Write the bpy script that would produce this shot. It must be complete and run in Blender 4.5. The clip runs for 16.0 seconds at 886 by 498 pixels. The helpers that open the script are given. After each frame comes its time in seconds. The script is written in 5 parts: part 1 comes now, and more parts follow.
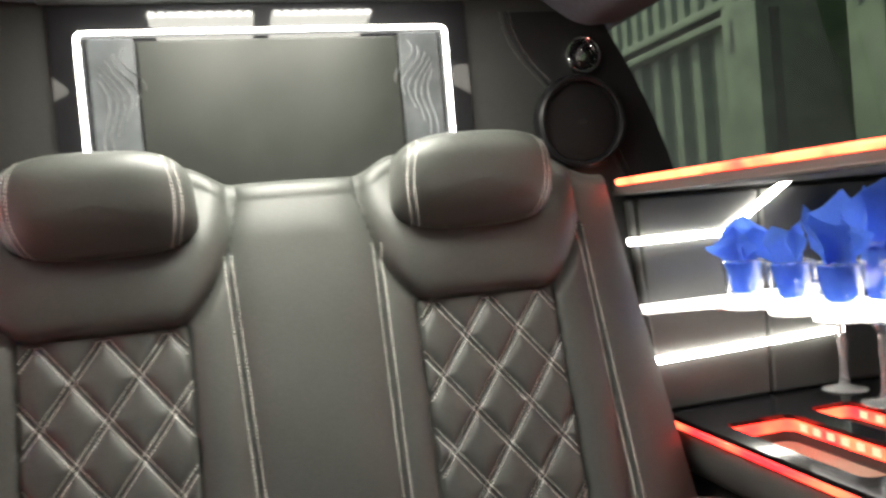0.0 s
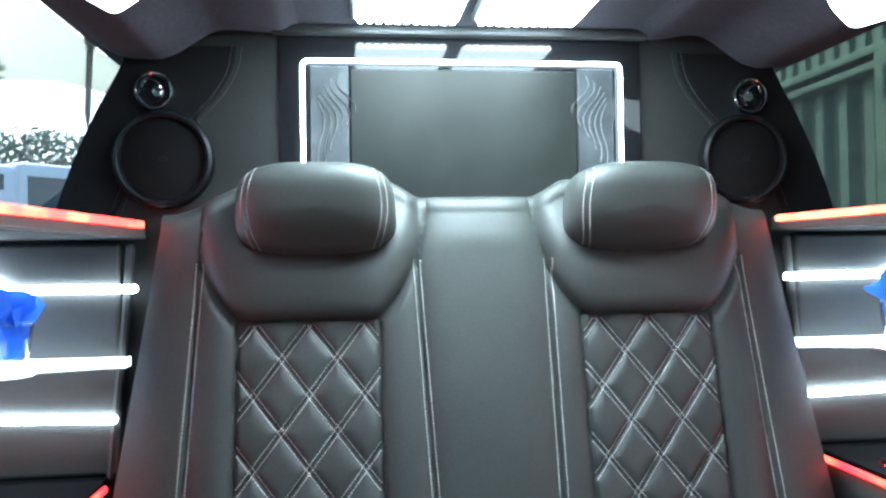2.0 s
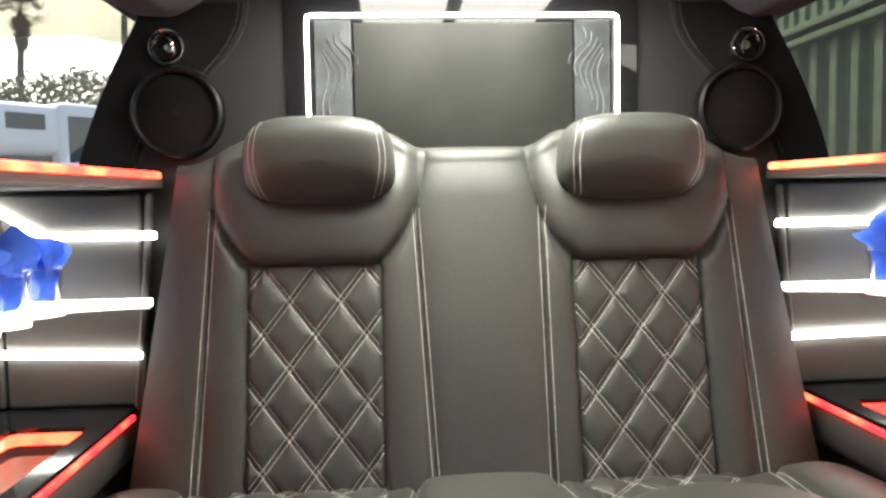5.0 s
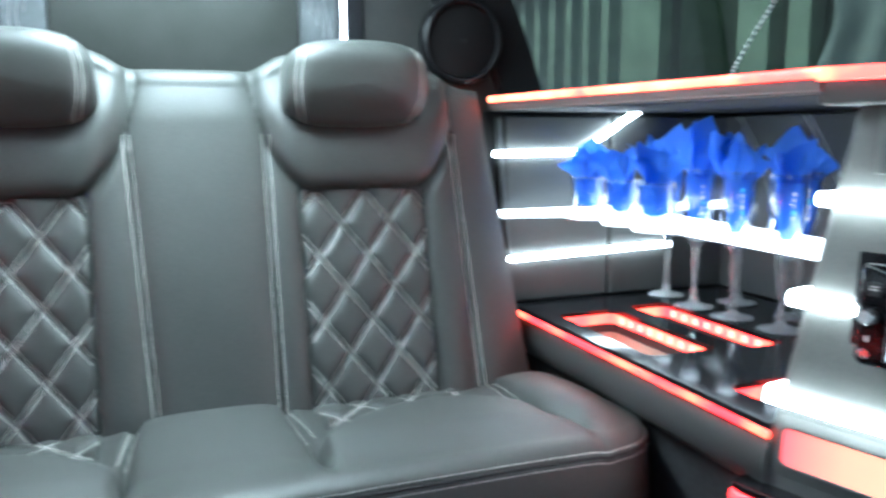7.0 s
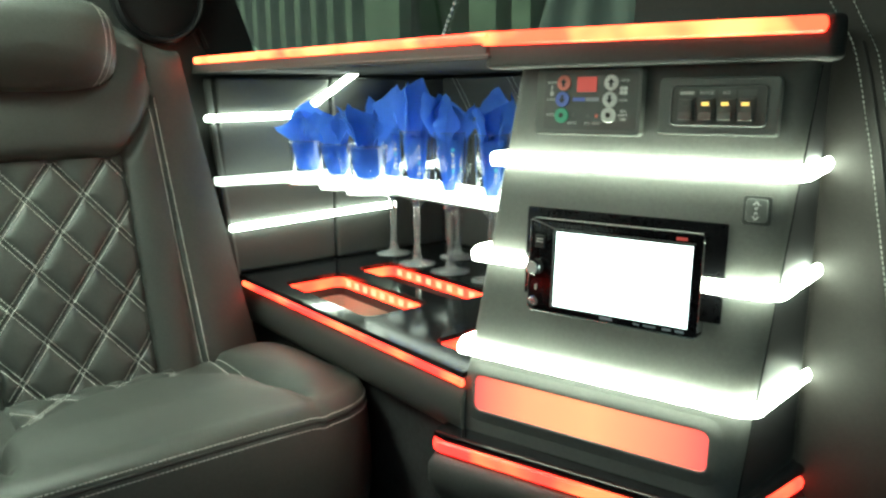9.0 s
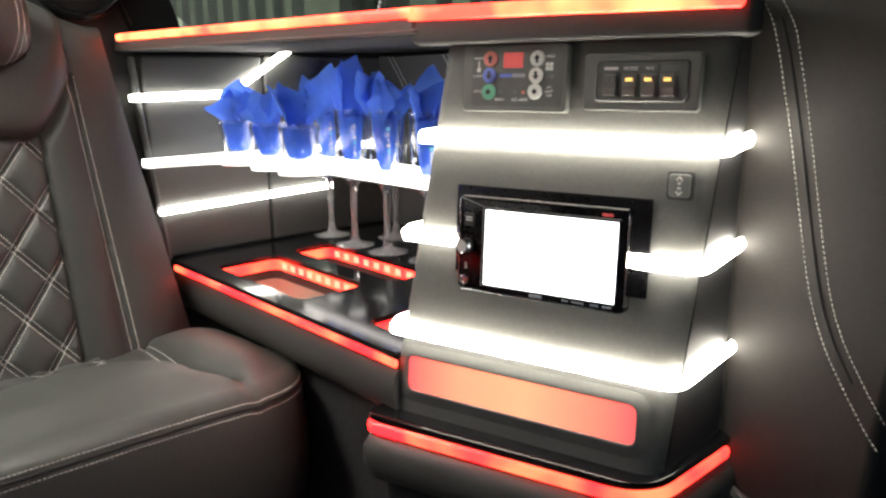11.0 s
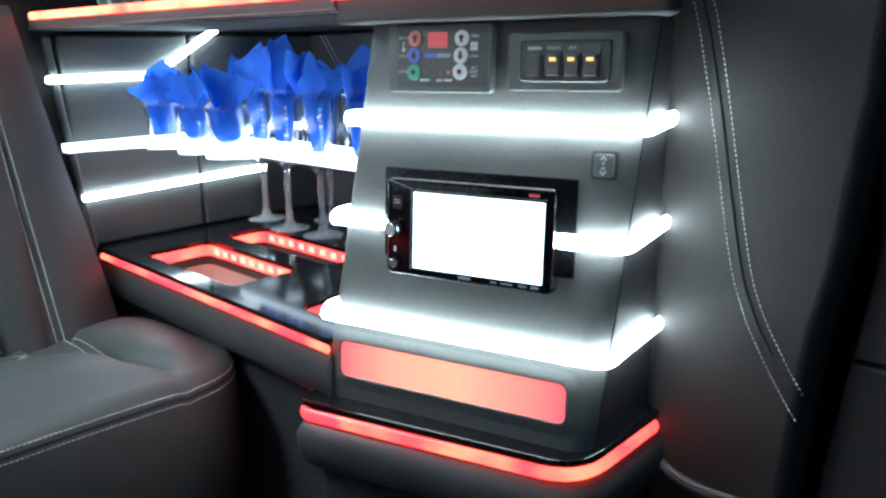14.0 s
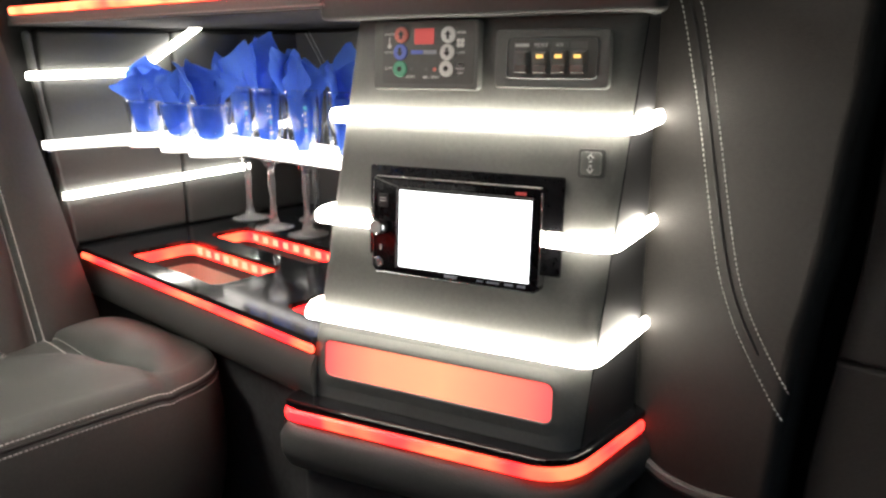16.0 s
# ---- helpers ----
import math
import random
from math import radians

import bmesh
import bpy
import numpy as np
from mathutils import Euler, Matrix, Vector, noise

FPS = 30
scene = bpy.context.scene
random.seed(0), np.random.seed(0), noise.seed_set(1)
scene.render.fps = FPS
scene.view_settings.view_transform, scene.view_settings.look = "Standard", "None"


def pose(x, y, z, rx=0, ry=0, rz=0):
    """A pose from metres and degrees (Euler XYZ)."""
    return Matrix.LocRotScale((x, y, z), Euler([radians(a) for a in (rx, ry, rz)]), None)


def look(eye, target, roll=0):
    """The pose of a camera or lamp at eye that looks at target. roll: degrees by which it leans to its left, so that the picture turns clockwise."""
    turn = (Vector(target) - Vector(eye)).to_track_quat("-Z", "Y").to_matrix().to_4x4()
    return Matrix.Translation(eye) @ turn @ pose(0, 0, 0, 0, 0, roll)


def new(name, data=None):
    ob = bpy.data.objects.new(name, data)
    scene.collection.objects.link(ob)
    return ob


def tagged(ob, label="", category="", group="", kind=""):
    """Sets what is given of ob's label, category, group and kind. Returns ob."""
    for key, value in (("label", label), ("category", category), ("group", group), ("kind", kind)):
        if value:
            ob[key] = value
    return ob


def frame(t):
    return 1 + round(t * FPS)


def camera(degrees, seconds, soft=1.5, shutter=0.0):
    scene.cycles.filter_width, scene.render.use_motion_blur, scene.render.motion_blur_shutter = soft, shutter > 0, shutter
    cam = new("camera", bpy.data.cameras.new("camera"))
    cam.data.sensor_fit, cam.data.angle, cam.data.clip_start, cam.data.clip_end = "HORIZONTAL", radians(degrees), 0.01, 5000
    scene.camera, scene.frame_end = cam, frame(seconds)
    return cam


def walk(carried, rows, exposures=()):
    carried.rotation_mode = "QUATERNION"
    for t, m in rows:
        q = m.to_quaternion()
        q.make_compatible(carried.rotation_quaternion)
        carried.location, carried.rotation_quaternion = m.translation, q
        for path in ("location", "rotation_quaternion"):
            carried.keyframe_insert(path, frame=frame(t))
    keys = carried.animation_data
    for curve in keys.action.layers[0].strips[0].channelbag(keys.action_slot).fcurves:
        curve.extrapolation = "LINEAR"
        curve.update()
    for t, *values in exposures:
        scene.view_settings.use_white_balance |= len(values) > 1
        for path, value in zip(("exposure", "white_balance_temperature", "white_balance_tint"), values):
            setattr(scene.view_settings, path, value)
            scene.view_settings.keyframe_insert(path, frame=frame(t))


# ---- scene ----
cam = camera(60.2, 16.0, soft=2.5, shutter=0.5)
PATH = [
    (0, (-0.064, -0.967, 0.752), (0.432, 0.969, 0.691), -5.0),
    (0.5, (-0.095, -0.994, 0.764), (0.264, 0.973, 0.738), -3.9),
    (1, (-0.14, -1.014, 0.756), (0.169, 0.962, 0.764), -2.5),
    (1.5, (-0.16, -1.032, 0.745), (0.096, 0.952, 0.771), -1.5),
    (2, (-0.167, -1.048, 0.74), (0.056, 0.939, 0.764), -0.9),
    (2.5, (-0.153, -1.063, 0.739), (0.039, 0.928, 0.747), -0.7),
    (3, (-0.135, -1.07, 0.734), (0.031, 0.923, 0.734), -0.8),
    (3.5, (-0.112, -1.072, 0.728), (0.015, 0.924, 0.724), -0.8),
    (5.8, (-0.12, -1.12, 0.765), (0.017, 0.86, 0.516), -1.3),
    (6, (-0.121, -1.094, 0.762), (0.103, 0.875, 0.489), -1.1),
    (6.5, (-0.133, -1.081, 0.759), (0.387, 0.826, 0.451), -0.6),
    (7, (-0.055, -1.113, 0.74), (0.643, 0.737, 0.438), -0.2),
    (7.5, (-0.028, -1.132, 0.735), (0.908, 0.607, 0.418), 0.2),
    (8, (0.003, -1.132, 0.738), (1.095, 0.506, 0.387), -0.0),
    (8.5, (0.018, -1.135, 0.739), (1.193, 0.439, 0.361), -0.2),
    (9, (0.022, -1.139, 0.743), (1.221, 0.41, 0.338), -0.6),
    (11.5, (0.048, -1.147, 0.739), (1.366, 0.284, 0.274), -0.7),
    (12, (0.053, -1.15, 0.739), (1.394, 0.255, 0.261), -0.8),
    (12.5, (0.055, -1.151, 0.741), (1.416, 0.229, 0.248), -0.9),
    (13, (0.059, -1.152, 0.74), (1.43, 0.216, 0.24), -0.9),
    (13.5, (0.06, -1.151, 0.74), (1.437, 0.209, 0.236), -1.0),
    (14, (0.06, -1.151, 0.741), (1.443, 0.202, 0.231), -0.9),
    (14.5, (0.061, -1.151, 0.739), (1.45, 0.195, 0.231), -0.8),
    (15, (0.061, -1.151, 0.738), (1.457, 0.188, 0.231), -0.7),
    (15.5, (0.062, -1.151, 0.738), (1.464, 0.181, 0.229), -0.6),
    (16, (0.063, -1.147, 0.737), (1.473, 0.178, 0.23), -0.5),
]
EXPOSURE = [(0.0, 1.22), (1.5, 1.34), (2.5, 1.32), (3.5, 1.18), (6.0, 1.50), (7.0, 1.64), (7.5, 1.52), (8.5, 1.18), (9.0, 1.09), (11.5, 1.07), (14.0, 1.07), (16.0, 1.07)]


def brightness(t):
    """The camera's own exposure, which wanders as the view changes."""
    for (t0, e0), (t1, e1) in zip(EXPOSURE, EXPOSURE[1:]):
        if t <= t1:
            return e0 + (e1 - e0) * (t - t0) / (t1 - t0)
    return EXPOSURE[-1][1]


# the cabin's accent lights cycle red, green, blue every 1.208 s, which casts the whole picture
CYCLE = [(0.0, 6500, 7), (0.24, 6500, 8), (0.32, 6000, -25), (0.64, 6000, -25), (0.72, 4850, -5), (0.98, 4850, -5), (1.07, 6600, 9)]
tints = [(1.208 * n + dt, brightness(1.208 * n + dt), k, g) for n in range(14) for dt, k, g in CYCLE]
walk(cam, [(t, look(eye, target, roll)) for t, eye, target, roll in PATH], [r for r in tints if r[0] <= 16.0])

# ---- world and sun ----
world = bpy.data.worlds.new("sky")
scene.world = world
world.use_nodes = True
wn = world.node_tree.nodes
sky = wn.new("ShaderNodeTexSky")
sky.sky_type = "NISHITA"
sky.sun_disc = False
sky.sun_elevation, sky.sun_rotation = radians(45), radians(-30)
sky.dust_density, sky.ozone_density = 4.0, 0.6
world.node_tree.links.new(sky.outputs[0], wn["Background"].inputs[0])
wn["Background"].inputs[1].default_value = 0.15
sun = new("sun", bpy.data.lights.new("sun", "SUN"))
sun.data.energy, sun.data.angle, sun.data.color = 4.0, radians(0.5), (1.0, 0.95, 0.88)
sun.matrix_world = look((-3.54, 6.12, 7.07), (0, 0, 0))

WHITE_LED = 13.0
RED_LED = 3.2
CEILING_LED = 16.0
EDGE_LED = 45.0


# ---- materials ----
def mat(name, col, rough=0.5, metal=0.0, bump=0.0, size=600.0, var=0.12, wear=0.0, spec=0.5, coat=0.0, cells=False):
    """A surface with colour variation at two scales and a fine relief; size is the number of grains per metre."""
    m = bpy.data.materials.new(name)
    m.use_nodes = True
    nt = m.node_tree
    p = nt.nodes["Principled BSDF"]
    p.inputs["Metallic"].default_value = metal
    p.inputs["Specular IOR Level"].default_value = spec
    p.inputs["Coat Weight"].default_value = coat
    tc = nt.nodes.new("ShaderNodeTexCoord")
    big = nt.nodes.new("ShaderNodeTexNoise")
    big.inputs["Scale"].default_value, big.inputs["Detail"].default_value = 9.0, 5.0
    fine = nt.nodes.new("ShaderNodeTexNoise")
    fine.inputs["Scale"].default_value, fine.inputs["Detail"].default_value = size * 0.35, 3.0
    for k in (big, fine):
        nt.links.new(tc.outputs["Object"], k.inputs["Vector"])
    add = nt.nodes.new("ShaderNodeMath")
    add.operation = "ADD"
    nt.links.new(big.outputs["Fac"], add.inputs[0])
    nt.links.new(fine.outputs["Fac"], add.inputs[1])
    ramp = nt.nodes.new("ShaderNodeValToRGB")
    ramp.color_ramp.elements[0].position, ramp.color_ramp.elements[1].position = 0.35, 0.65
    half = nt.nodes.new("ShaderNodeMath")
    half.operation, half.inputs[1].default_value = "MULTIPLY", 0.5
    nt.links.new(add.outputs[0], half.inputs[0])
    nt.links.new(half.outputs[0], ramp.inputs[0])
    for e, k in zip(ramp.color_ramp.elements, (1 - var, 1 + var)):
        e.color = (*(min(1, c * k) for c in col), 1)
    nt.links.new(ramp.outputs[0], p.inputs["Base Color"])
    rr = nt.nodes.new("ShaderNodeMapRange")
    rr.inputs[3].default_value, rr.inputs[4].default_value = max(0, rough - 0.06 - wear), min(1, rough + 0.06 + wear)
    nt.links.new(big.outputs["Fac"], rr.inputs[0])
    nt.links.new(rr.outputs[0], p.inputs["Roughness"])
    if bump:
        if cells:
            tex = nt.nodes.new("ShaderNodeTexVoronoi")
            tex.inputs["Scale"].default_value = size
            nt.links.new(tc.outputs["Object"], tex.inputs["Vector"])
            out = tex.outputs["Distance"]
        else:
            out = fine.outputs["Fac"]
        b = nt.nodes.new("ShaderNodeBump")
        b.inputs["Strength"].default_value, b.inputs["Distance"].default_value = bump, 0.0006
        nt.links.new(out, b.inputs["Height"])
        nt.links.new(b.outputs[0], p.inputs["Normal"])
    return m


def glow(name, col, strength, rim=None):
    """A diffuser that gives off light, a little uneven along its length."""
    m = bpy.data.materials.new(name)
    m.use_nodes = True
    nt = m.node_tree
    p = nt.nodes["Principled BSDF"]
    p.inputs["Base Color"].default_value = (*(0.45 * c * c + 0.02 for c in col), 1)
    p.inputs["Roughness"].default_value = 0.4
    tc = nt.nodes.new("ShaderNodeTexCoord")
    no = nt.nodes.new("ShaderNodeTexNoise")
    no.inputs["Scale"].default_value = 14.0
    nt.links.new(tc.outputs["Object"], no.inputs["Vector"])
    ramp = nt.nodes.new("ShaderNodeValToRGB")
    ramp.color_ramp.elements[0].position, ramp.color_ramp.elements[1].position = 0.4, 0.62
    ramp.color_ramp.elements[0].color = (*col, 1)
    ramp.color_ramp.elements[1].color = (*(rim or col), 1)
    nt.links.new(no.outputs["Fac"], ramp.inputs[0])
    nt.links.new(ramp.outputs[0], p.inputs["Emission Color"])
    p.inputs["Emission Strength"].default_value = strength
    return m


def glass(name, col=(1, 1, 1), rough=0.0, ior=1.45, weight=1.0):
    m = bpy.data.materials.new(name)
    m.use_nodes = True
    p = m.node_tree.nodes["Principled BSDF"]
    p.inputs["Base Color"].default_value = (*col, 1)
    p.inputs["Transmission Weight"].default_value = weight
    p.inputs["Roughness"].default_value = rough
    p.inputs["IOR"].default_value = ior
    return m


def pane_glass(name, tint, gloss=0.6, least=0.03, power=4.0):
    """A thin tinted pane: clear through, glossy by Fresnel."""
    m = bpy.data.materials.new(name)
    m.use_nodes = True
    nt = m.node_tree
    nt.nodes.remove(nt.nodes["Principled BSDF"])
    out = nt.nodes["Material Output"]
    tr, gl, mix, lw, pw, sc = (nt.nodes.new(k) for k in ("ShaderNodeBsdfTransparent", "ShaderNodeBsdfGlossy", "ShaderNodeMixShader", "ShaderNodeLayerWeight", "ShaderNodeMath", "ShaderNodeMath"))
    tr.inputs[0].default_value = (*tint, 1)
    gl.inputs["Roughness"].default_value = 0.02
    lw.inputs[0].default_value = 0.5
    pw.operation, pw.inputs[1].default_value = "POWER", power
    sc.operation, sc.inputs[1].default_value, sc.inputs[2].default_value = "MULTIPLY_ADD", gloss, least
    nt.links.new(lw.outputs["Facing"], pw.inputs[0])
    nt.links.new(pw.outputs[0], sc.inputs[0])
    nt.links.new(sc.outputs[0], mix.inputs[0])
    nt.links.new(tr.outputs[0], mix.inputs[1])
    nt.links.new(gl.outputs[0], mix.inputs[2])
    nt.links.new(mix.outputs[0], out.inputs[0])
    return m


LEATHER = mat("black leather", (0.0505, 0.0540, 0.0495), 0.46, bump=0.40, size=900, var=0.14, cells=True)
LEATHER_WALL = mat("black vinyl trim", (0.050, 0.051, 0.048), 0.52, bump=0.35, size=800, var=0.10, cells=True)
# the red leds' cast on the pillar is put into this colour as warmth
LEATHER_PILLAR = mat("led-tinted pillar vinyl", (0.028, 0.0255, 0.0238), 0.60, bump=0.35, size=700, var=0.14, spec=0.3, cells=True)
THREAD_DIM = mat("dark thread", (0.085, 0.085, 0.083), 0.8, var=0.15)
# darkened copy of the bulkhead vinyl: the pillars' shade is in its colour
BULKHEAD_DARK = mat("darkened bulkhead vinyl", (0.0105, 0.0105, 0.0112), 0.75, bump=0.35, size=700, var=0.15, spec=0.10, cells=True)
BULKHEAD_MID = mat("charcoal bulkhead vinyl", (0.020, 0.021, 0.020), 0.62, bump=0.35, size=700, var=0.15, spec=0.30, cells=True)
SPEAKER_RIM = mat("satin speaker plastic", (0.007, 0.007, 0.008), 0.42, var=0.2, spec=0.16)
THREAD = mat("grey thread", (0.60, 0.595, 0.56), 0.8, var=0.15)
DARK_SEAM = mat("dark seam", (0.012, 0.012, 0.012), 0.7)
SUEDE = mat("charcoal suede", (0.046, 0.045, 0.056), 0.95, bump=0.5, size=500, var=0.3)
CARPET = mat("black carpet", (0.020, 0.020, 0.021), 0.95, bump=1.0, size=350, var=0.4)
GLOSS = mat("black lacquer", (0.006, 0.006, 0.007), 0.10, var=0.3, spec=0.22)
FILM = mat("dark printed film", (0.105, 0.110, 0.103), 0.38, var=0.08)
SMOKED = mat("smoked mirror glass", (0.010, 0.010, 0.011), 0.03, var=0.2, spec=0.25)
SCREEN_GREY = mat("grey screen film", (0.020, 0.0215, 0.0195), 0.42, size=30, var=0.22, spec=0.16)
FROSTED = mat("frosted glass", (0.062, 0.068, 0.072), 0.40, size=90, var=0.45, spec=0.35)
ETCH = mat("etched mark", (0.24, 0.25, 0.26), 0.6, var=0.4)
CYAN_PRINT = mat("cyan print", (0.20, 0.72, 0.85), 0.4, var=0.08)
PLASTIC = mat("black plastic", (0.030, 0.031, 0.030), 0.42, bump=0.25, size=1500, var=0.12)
TOWER_VINYL = mat("satin tower vinyl", (0.088, 0.089, 0.084), 0.48, bump=0.3, size=800, var=0.12, cells=True)
PLASTIC_GREY = mat("grey plastic", (0.140, 0.145, 0.136), 0.45, bump=0.25, size=1500, var=0.1)
ROCKER = mat("satin rocker plastic", (0.150, 0.150, 0.140), 0.38, var=0.1)
KNOB_CAP = mat("pale satin metal", (0.45, 0.45, 0.44), 0.45, metal=0.3, var=0.06)
CHROME = mat("chrome", (0.8, 0.8, 0.8), 0.12, metal=1.0, var=0.05)
GRILLE = mat("speaker mesh", (0.0065, 0.0065, 0.007), 0.8, spec=0.12, bump=0.6, size=1100, var=0.4, cells=True)
TAN = mat("beige liner", (0.42, 0.34, 0.27), 0.35, var=0.1)
NAPKIN = mat("blue napkin cloth", (0.15, 0.32, 0.90), 0.85, bump=0.5, size=1400, var=0.22)
nt = NAPKIN.node_tree
thin, blend = nt.nodes.new("ShaderNodeBsdfTranslucent"), nt.nodes.new("ShaderNodeMixShader")
thin.inputs[0].default_value = (0.22, 0.42, 0.95, 1)
blend.inputs[0].default_value = 0.35
nt.links.new(nt.nodes["Principled BSDF"].outputs[0], blend.inputs[1])
nt.links.new(thin.outputs[0], blend.inputs[2])
nt.links.new(blend.outputs[0], nt.nodes["Material Output"].inputs[0])
WHITE_PRINT = mat("white print", (0.75, 0.75, 0.72), 0.5, var=0.08)
GREY_PRINT = mat("grey print", (0.35, 0.37, 0.42), 0.5, var=0.08)
RED_BTN = mat("red button", (0.75, 0.22, 0.18), 0.45, var=0.06)
BLUE_BTN = mat("blue button", (0.16, 0.22, 0.70), 0.45, var=0.06)
GREEN_BTN = mat("green button", (0.13, 0.45, 0.28), 0.45, var=0.06)
CLEAR = pane_glass("drinking glass", (0.96, 0.975, 0.98), 0.95, 0.04, 2.4)
CLEAR_STEM = glass("thick drinking glass", (0.99, 0.99, 0.99), 0.02, 1.5, weight=0.86)
nt = CLEAR_STEM.node_tree
tex, waves, ripple = (nt.nodes.new(k) for k in ("ShaderNodeTexCoord", "ShaderNodeTexNoise", "ShaderNodeBump"))
waves.inputs["Scale"].default_value = 160.0
ripple.inputs["Strength"].default_value = 0.5
ripple.inputs["Distance"].default_value = 0.002
nt.links.new(tex.outputs["Object"], waves.inputs["Vector"])
nt.links.new(waves.outputs["Fac"], ripple.inputs["Height"])
nt.links.new(ripple.outputs[0], nt.nodes["Principled BSDF"].inputs["Normal"])
PANE_TINT = pane_glass("privacy glass", (0.48, 0.52, 0.48))
PANE_CLEAR = pane_glass("window glass", (0.98, 0.99, 0.98))
PANE_BAND = pane_glass("shade film", (0.62, 0.61, 0.54))
LED_WHITE = glow("white led diffuser", (1.0, 0.94, 0.85), WHITE_LED * 1.15)
LED_BAND = glow("tower led diffuser", (1.0, 0.92, 0.80), WHITE_LED * 1.35)
LED_UNDER = glow("dimmed underside glow", (1.0, 0.96, 0.92), 0.9)
LED_SHELF = glow("lit acrylic", (1.0, 0.95, 0.90), WHITE_LED * 0.17)
UNDER = mat("grey blocking plate", (0.16, 0.16, 0.16), 0.6, var=0.1)
# the shade on the tower's unlit side is put into this dark colour
TOWER_SHADE = mat("shaded tower side", (0.026, 0.026, 0.028), 0.50, var=0.15, spec=0.25)
LED_RED = glow("red led diffuser", (1.0, 0.010, 0.014), RED_LED, (1.0, 0.07, 0.03))
LED_LEDGE = glow("bright red led diffuser", (1.0, 0.02, 0.012), RED_LED * 1.7, (1.0, 0.10, 0.035))
LED_DOT = glow("bright led dots", (1.0, 0.10, 0.06), 4.0)
LED_FRAME = glow("white led frame", (1.0, 0.97, 0.90), WHITE_LED * 0.72)
LED_CORNER = glow("corner lamp diffuser", (1.0, 0.95, 0.84), 4.0)
LED_EDGE = glow("bright ceiling leds", (1.0, 0.97, 0.90), EDGE_LED)
LED_CEIL = glow("ceiling light diffuser", (1.0, 0.96, 0.86), CEILING_LED)
def backlight(name, edge, middle, strength):
    """A diffuser lit from behind, brighter and warmer in the middle than along its ends."""
    m = glow(name, edge, strength)
    nt = m.node_tree
    p = nt.nodes["Principled BSDF"]
    tc, sep = nt.nodes.new("ShaderNodeTexCoord"), nt.nodes.new("ShaderNodeSeparateXYZ")
    nt.links.new(tc.outputs["Generated"], sep.inputs[0])
    ramp = nt.nodes.new("ShaderNodeValToRGB")
    els = ramp.color_ramp.elements
    els[0].position, els[0].color = 0.0, (*edge, 1)
    els[1].position, els[1].color = 1.0, (*edge, 1)
    for pos, k in ((0.12, 0.35), (0.45, 1.0), (0.75, 0.8), (0.92, 0.3)):
        e = els.new(pos)
        e.color = (*(x + (y - x) * k for x, y in zip(edge, middle)), 1)
    nt.links.new(sep.outputs["Y"], ramp.inputs[0])
    nt.links.new(ramp.outputs[0], p.inputs["Emission Color"])
    return m


RED_PANEL = backlight("backlit red panel", (1.0, 0.075, 0.08), (1.0, 0.29, 0.15), 0.95)
LCD = glow("white lcd", (0.97, 0.99, 1.0), 1.6)
RED_DISPLAY = glow("red display", (0.75, 0.10, 0.09), 0.26)
AMBER = glow("amber lens", (1.0, 0.58, 0.16), 0.75)
ASPHALT = mat("asphalt", (0.055, 0.055, 0.055), 0.9, bump=0.6, size=60, var=0.3)
BUS_WHITE = mat("white coach paint", (0.84, 0.83, 0.82), 0.3, var=0.04)
CAR_WHITE = mat("white car paint", (0.74, 0.75, 0.77), 0.25, var=0.04)
DARK_GLASS = mat("dark vehicle glass", (0.02, 0.03, 0.04), 0.08, var=0.2)
TYRE = mat("tyre rubber", (0.015, 0.015, 0.015), 0.8)
LEAF = mat("hedge leaf", (0.075, 0.095, 0.04), 0.6, size=12, var=0.45)
PALM_LEAF = mat("palm frond", (0.13, 0.15, 0.06), 0.6, size=12, var=0.4)
DEAD_LEAF = mat("dead palm skirt", (0.13, 0.10, 0.065), 0.8, size=20, var=0.4)
BARK = mat("palm bark", (0.12, 0.09, 0.065), 0.9, bump=0.8, size=30, var=0.35)
PALE_SHEET = mat("pale grey sheet", (0.30, 0.32, 0.30), 0.85, bump=0.4, size=200, var=0.2)
CONTAINER = mat("green container paint", (0.16, 0.20, 0.13), 0.5, bump=0.2, size=40, var=0.25, wear=0.1)


# ---- mesh builders ----
def origin_of(ob):
    p = Vector((0, 0, 0))
    while ob is not None:
        p = p + ob.location
        ob = ob.parent
    return p


def thing(name, base, label, category, group="", kind=""):
    ob = new(name)
    ob.location = base
    ob.empty_display_size = 0.05
    return tagged(ob, label, category, group, kind)


def part(name, bm, material, parent=None, label="", smooth=35, weld=False):
    """Links a bmesh, given in world places, as one mesh under a thing or a part."""
    if weld:
        bmesh.ops.remove_doubles(bm, verts=bm.verts, dist=1e-5)
    bmesh.ops.recalc_face_normals(bm, faces=bm.faces)
    if parent is not None:
        bmesh.ops.translate(bm, verts=bm.verts, vec=-origin_of(parent))
    me = bpy.data.meshes.new(name)
    bm.to_mesh(me)
    bm.free()
    if smooth:
        me.polygons.foreach_set("use_smooth", [True] * len(me.polygons))
        me.set_sharp_from_angle(angle=radians(smooth))
    me.materials.append(material)
    ob = new(name, me)
    if smooth and len(me.polygons) < 3000:
        even = ob.modifiers.new("even", "WEIGHTED_NORMAL")
        even.keep_sharp = True
    ob.parent = parent
    if label:
        tagged(ob, label)
    if "stitching" in name or name == "etched_swirl":
        tagged(ob, "", "", "", "stuff")
    return ob


def setting(name, bm, material, label, category, smooth=35):
    return tagged(part(name, bm, material, None, "", smooth), label, category, "", "structure")


